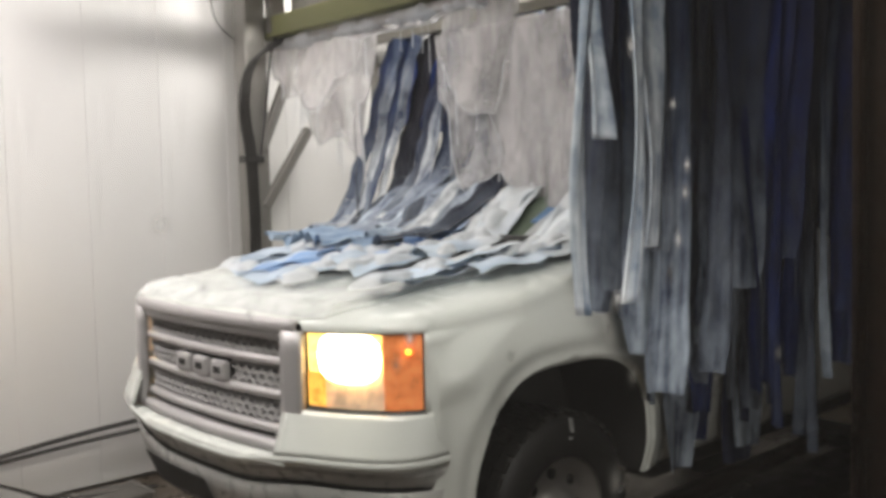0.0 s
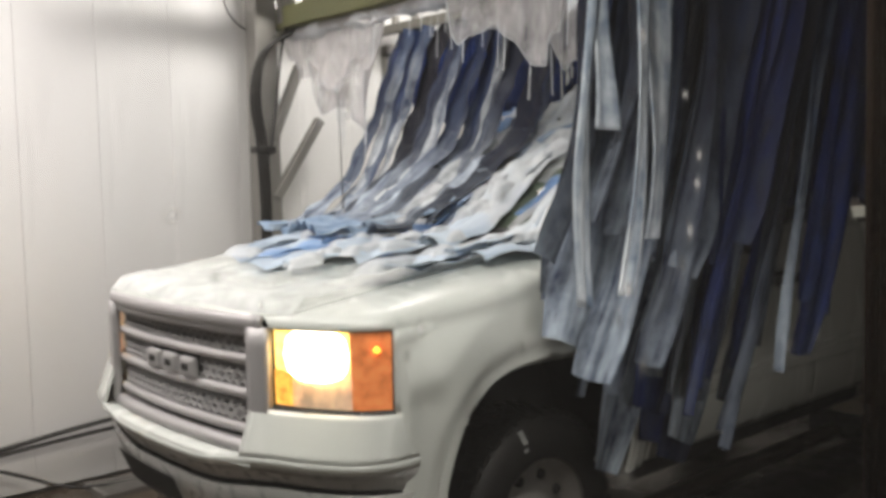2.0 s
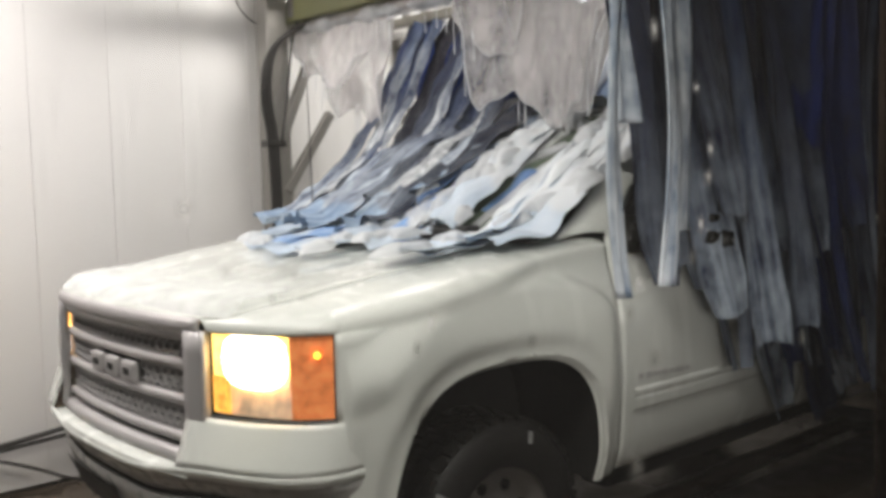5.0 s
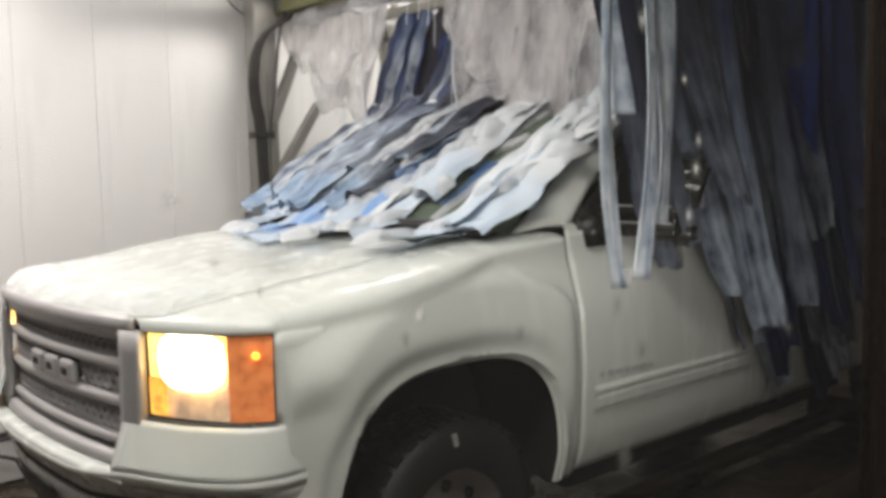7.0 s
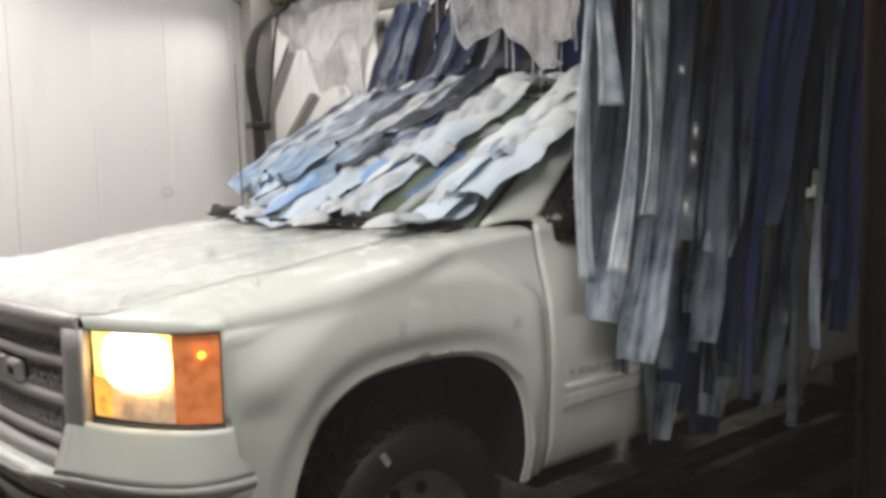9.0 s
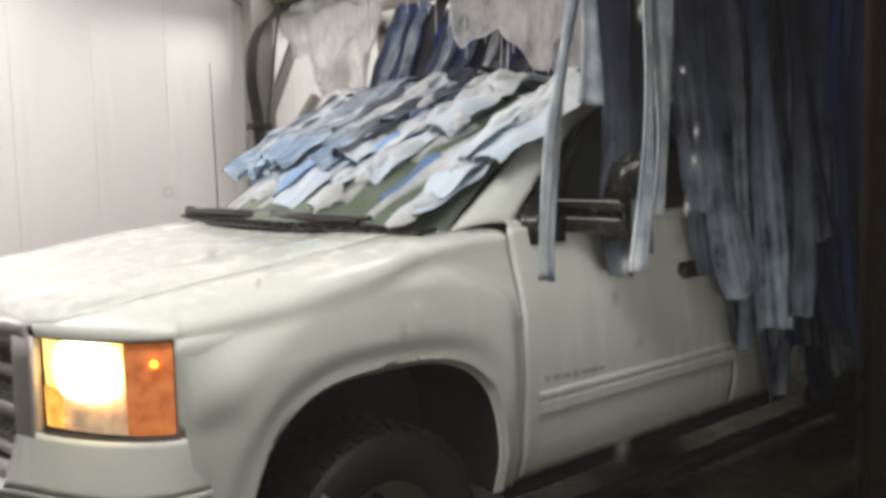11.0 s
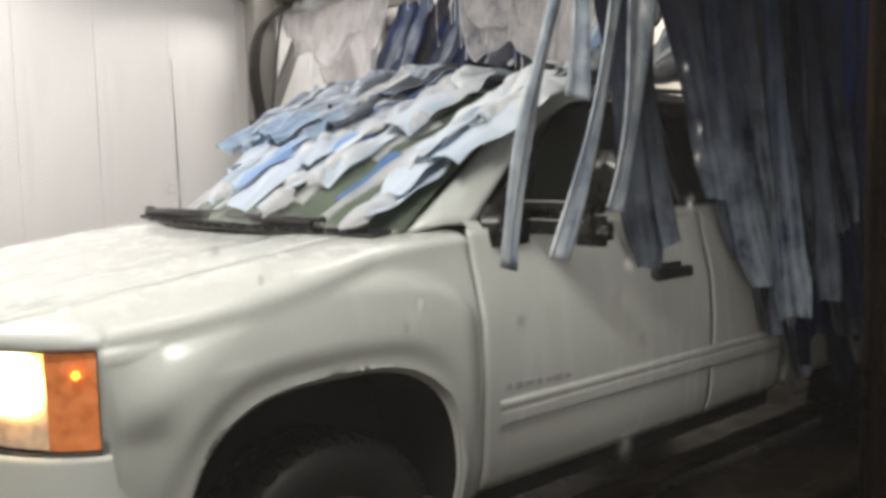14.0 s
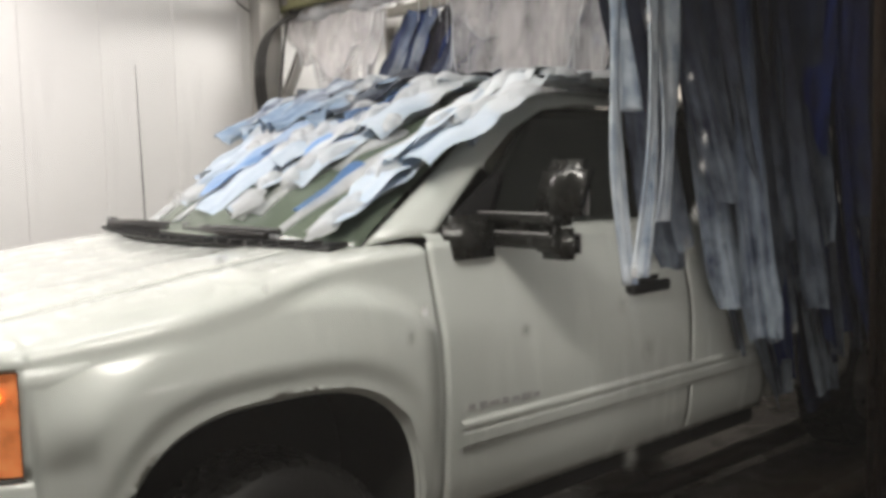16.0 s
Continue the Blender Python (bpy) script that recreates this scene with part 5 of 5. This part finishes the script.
def build_suds(truck):
    """Foam that rides on the truck: along the bonnet's front edge, over roof and windscreen."""
    rnd = random.Random(11)
    def blob(name, f, nu, nv, mat, label):
        return part(name, sheet(f, nu, nv), mat, truck, label, solid=0.008)
    for i in range(30):
        y = -0.66 + i * 0.046 + rnd.uniform(-0.03, 0.03)
        L, w, st = rnd.uniform(0.25, 0.75), rnd.uniform(0.03, 0.11), rnd.uniform(0.6, 1.15)
        ph = rnd.uniform(0, 6)
        def f(u, v):
            x = max(st - L * v, 0.24)
            yy = y + (u - 0.5) * w * (1 - 0.55 * v * v + 0.25 * math.sin(v * 9 + ph)) + 0.02 * math.sin(v * 5 + ph) + 0.05 * v
            return (x, yy, truck_profile(x, yy) + 0.010 + 0.010 * math.sin(u * math.pi) * (1 - 0.5 * v))
        blob("foam_streak", f, 6, 16, BLUE_SUDS if i % 12 == 4 else (WATER, SUDS, WATER, SUDS)[i % 4], "streak of white soap suds")
    # foam heaped at the lower corner of the windscreen and on the roof's front edge
    for i in range(7):
        cx, cy, r = (rnd.uniform(1.1, 1.9), rnd.uniform(-0.55, 0.55), rnd.uniform(0.1, 0.2))
        ph = rnd.uniform(0, 6)
        def g(u, v):
            a, q = u * math.tau, v
            rr = r * q * (1 + 0.3 * math.sin(a * 3 + ph) + 0.15 * math.sin(a * 7 - ph))
            x, yy = cx + rr * math.cos(a) * 1.3, cy + rr * math.sin(a)
            return (x, yy, truck_profile(x, yy) + 0.008 + 0.022 * (1 - q * q) * (1 + 0.4 * math.sin(x * 60) * math.sin(yy * 50)))
        blob("foam_heap", g, 28, 8, SUDS, "heap of white soap foam")


def motions():
    walk(truck, [(t, pose(x, TRUCK_Y, 0)) for t, x in ADVANCE])
    for w in wheels:
        home = w.location.copy()
        walk(w, [(t, Matrix.Translation(home) @ pose(0, 0, 0, 0, math.degrees((x - ADVANCE[0][1]) / 0.375), 0)) for t, x in ADVANCE])
    for s, segs, (hx, y, hz), length, table, sag, ph, tw, lift in STRIPS:
        rows = [[] for _ in segs]
        for t in BEATS:
            sway = math.sin(t * 1.25 + 0.4 + 0.3 * ph)
            slack = sag * lerp_table(table, t) if table else sag
            bx = hx if table else hx - lerp_table(SLIDE, t)
            flat = taut(bx, hz, y, t, length + 0.03 * sway, slack + 0.02 * sway, lift)
            pts = []
            for k, (px, pz) in enumerate(flat):
                q = k / len(flat)
                ripple = 0.008 * q * q * (1 + math.sin(20 * q + 2 * ph))
                pts.append(Vector((px - bx, tw * q + 0.035 * math.sin(ph + 4 * q), pz - hz + ripple)))
            joints = resample(pts, len(segs), length / len(segs))
            for k in range(len(segs)):
                rows[k].append((t, chain_pose(joints[k], joints[k + 1], tw * 0.5)))
        for sg, r in zip(segs, rows):
            walk(sg, r)
        if not table:
            walk(s, [(t, pose(hx - lerp_table(SLIDE, t), y, hz)) for t in BEATS])
    for sl in SLIDES:
        walk(sl, [(t, pose(-lerp_table(SLIDE, t), TRUCK_Y, MITTER_Z)) for t in BEATS])
    for s, (x, y), slides, segs, seg, lag, amount, ph in SWAYING:
        walk(s, [(t, pose(x + slides * lerp_table(TRAVEL, t), y, MITTER_Z)) for t in BEATS])
        rows = [[] for _ in segs]
        for t in BEATS:
            at = Vector((0, 0, 0))
            for k in range(len(segs)):
                a = amount * lerp_table(SWING, max(t + lag - 0.06 * k, 0.0)) * (0.35 + 0.26 * k) + 0.03 * math.sin(1.9 * t + ph - 0.5 * k)
                rows[k].append((t, pose(*at, 0, math.degrees(a), 0)))
                at = at + Vector((-math.sin(a), 0, -math.cos(a))) * seg
        for sg, r in zip(segs, rows):
            walk(sg, r)
    for ob, (x, y), table, amount, ph in DRAGGED:
        walk(ob, [(t, pose(x, y, MITTER_Z, 0, amount * lerp_table(table, t) + 0.8 * math.sin(2.1 * t + ph), 0)) for t in BEATS])
    for ob, y, ph in RIDING:
        walk(ob, [(t, pose(3.62, y, 2.37, 0, -3 + 5 * math.sin(1.3 * t + 0.3 * ph), 0)) for t in BEATS])
    for ob, ph, y, rise in FOAMS:
        walk(ob, [(t, pose(0.02 * math.sin(t * 1.7 + ph[1]), y, rise * (lerp_table(FOAM_LEVEL, t) + 0.25 * math.sin(t * 1.5 + ph[0])), 0, 3 * math.sin(t * 1.3 + ph[2]), 0)) for t in BEATS])


build_place()
build_arch()
truck, wheels, _, _ = build_truck()
build_cloth()
build_foam()
build_frost(truck)
build_suds(truck)
motions()
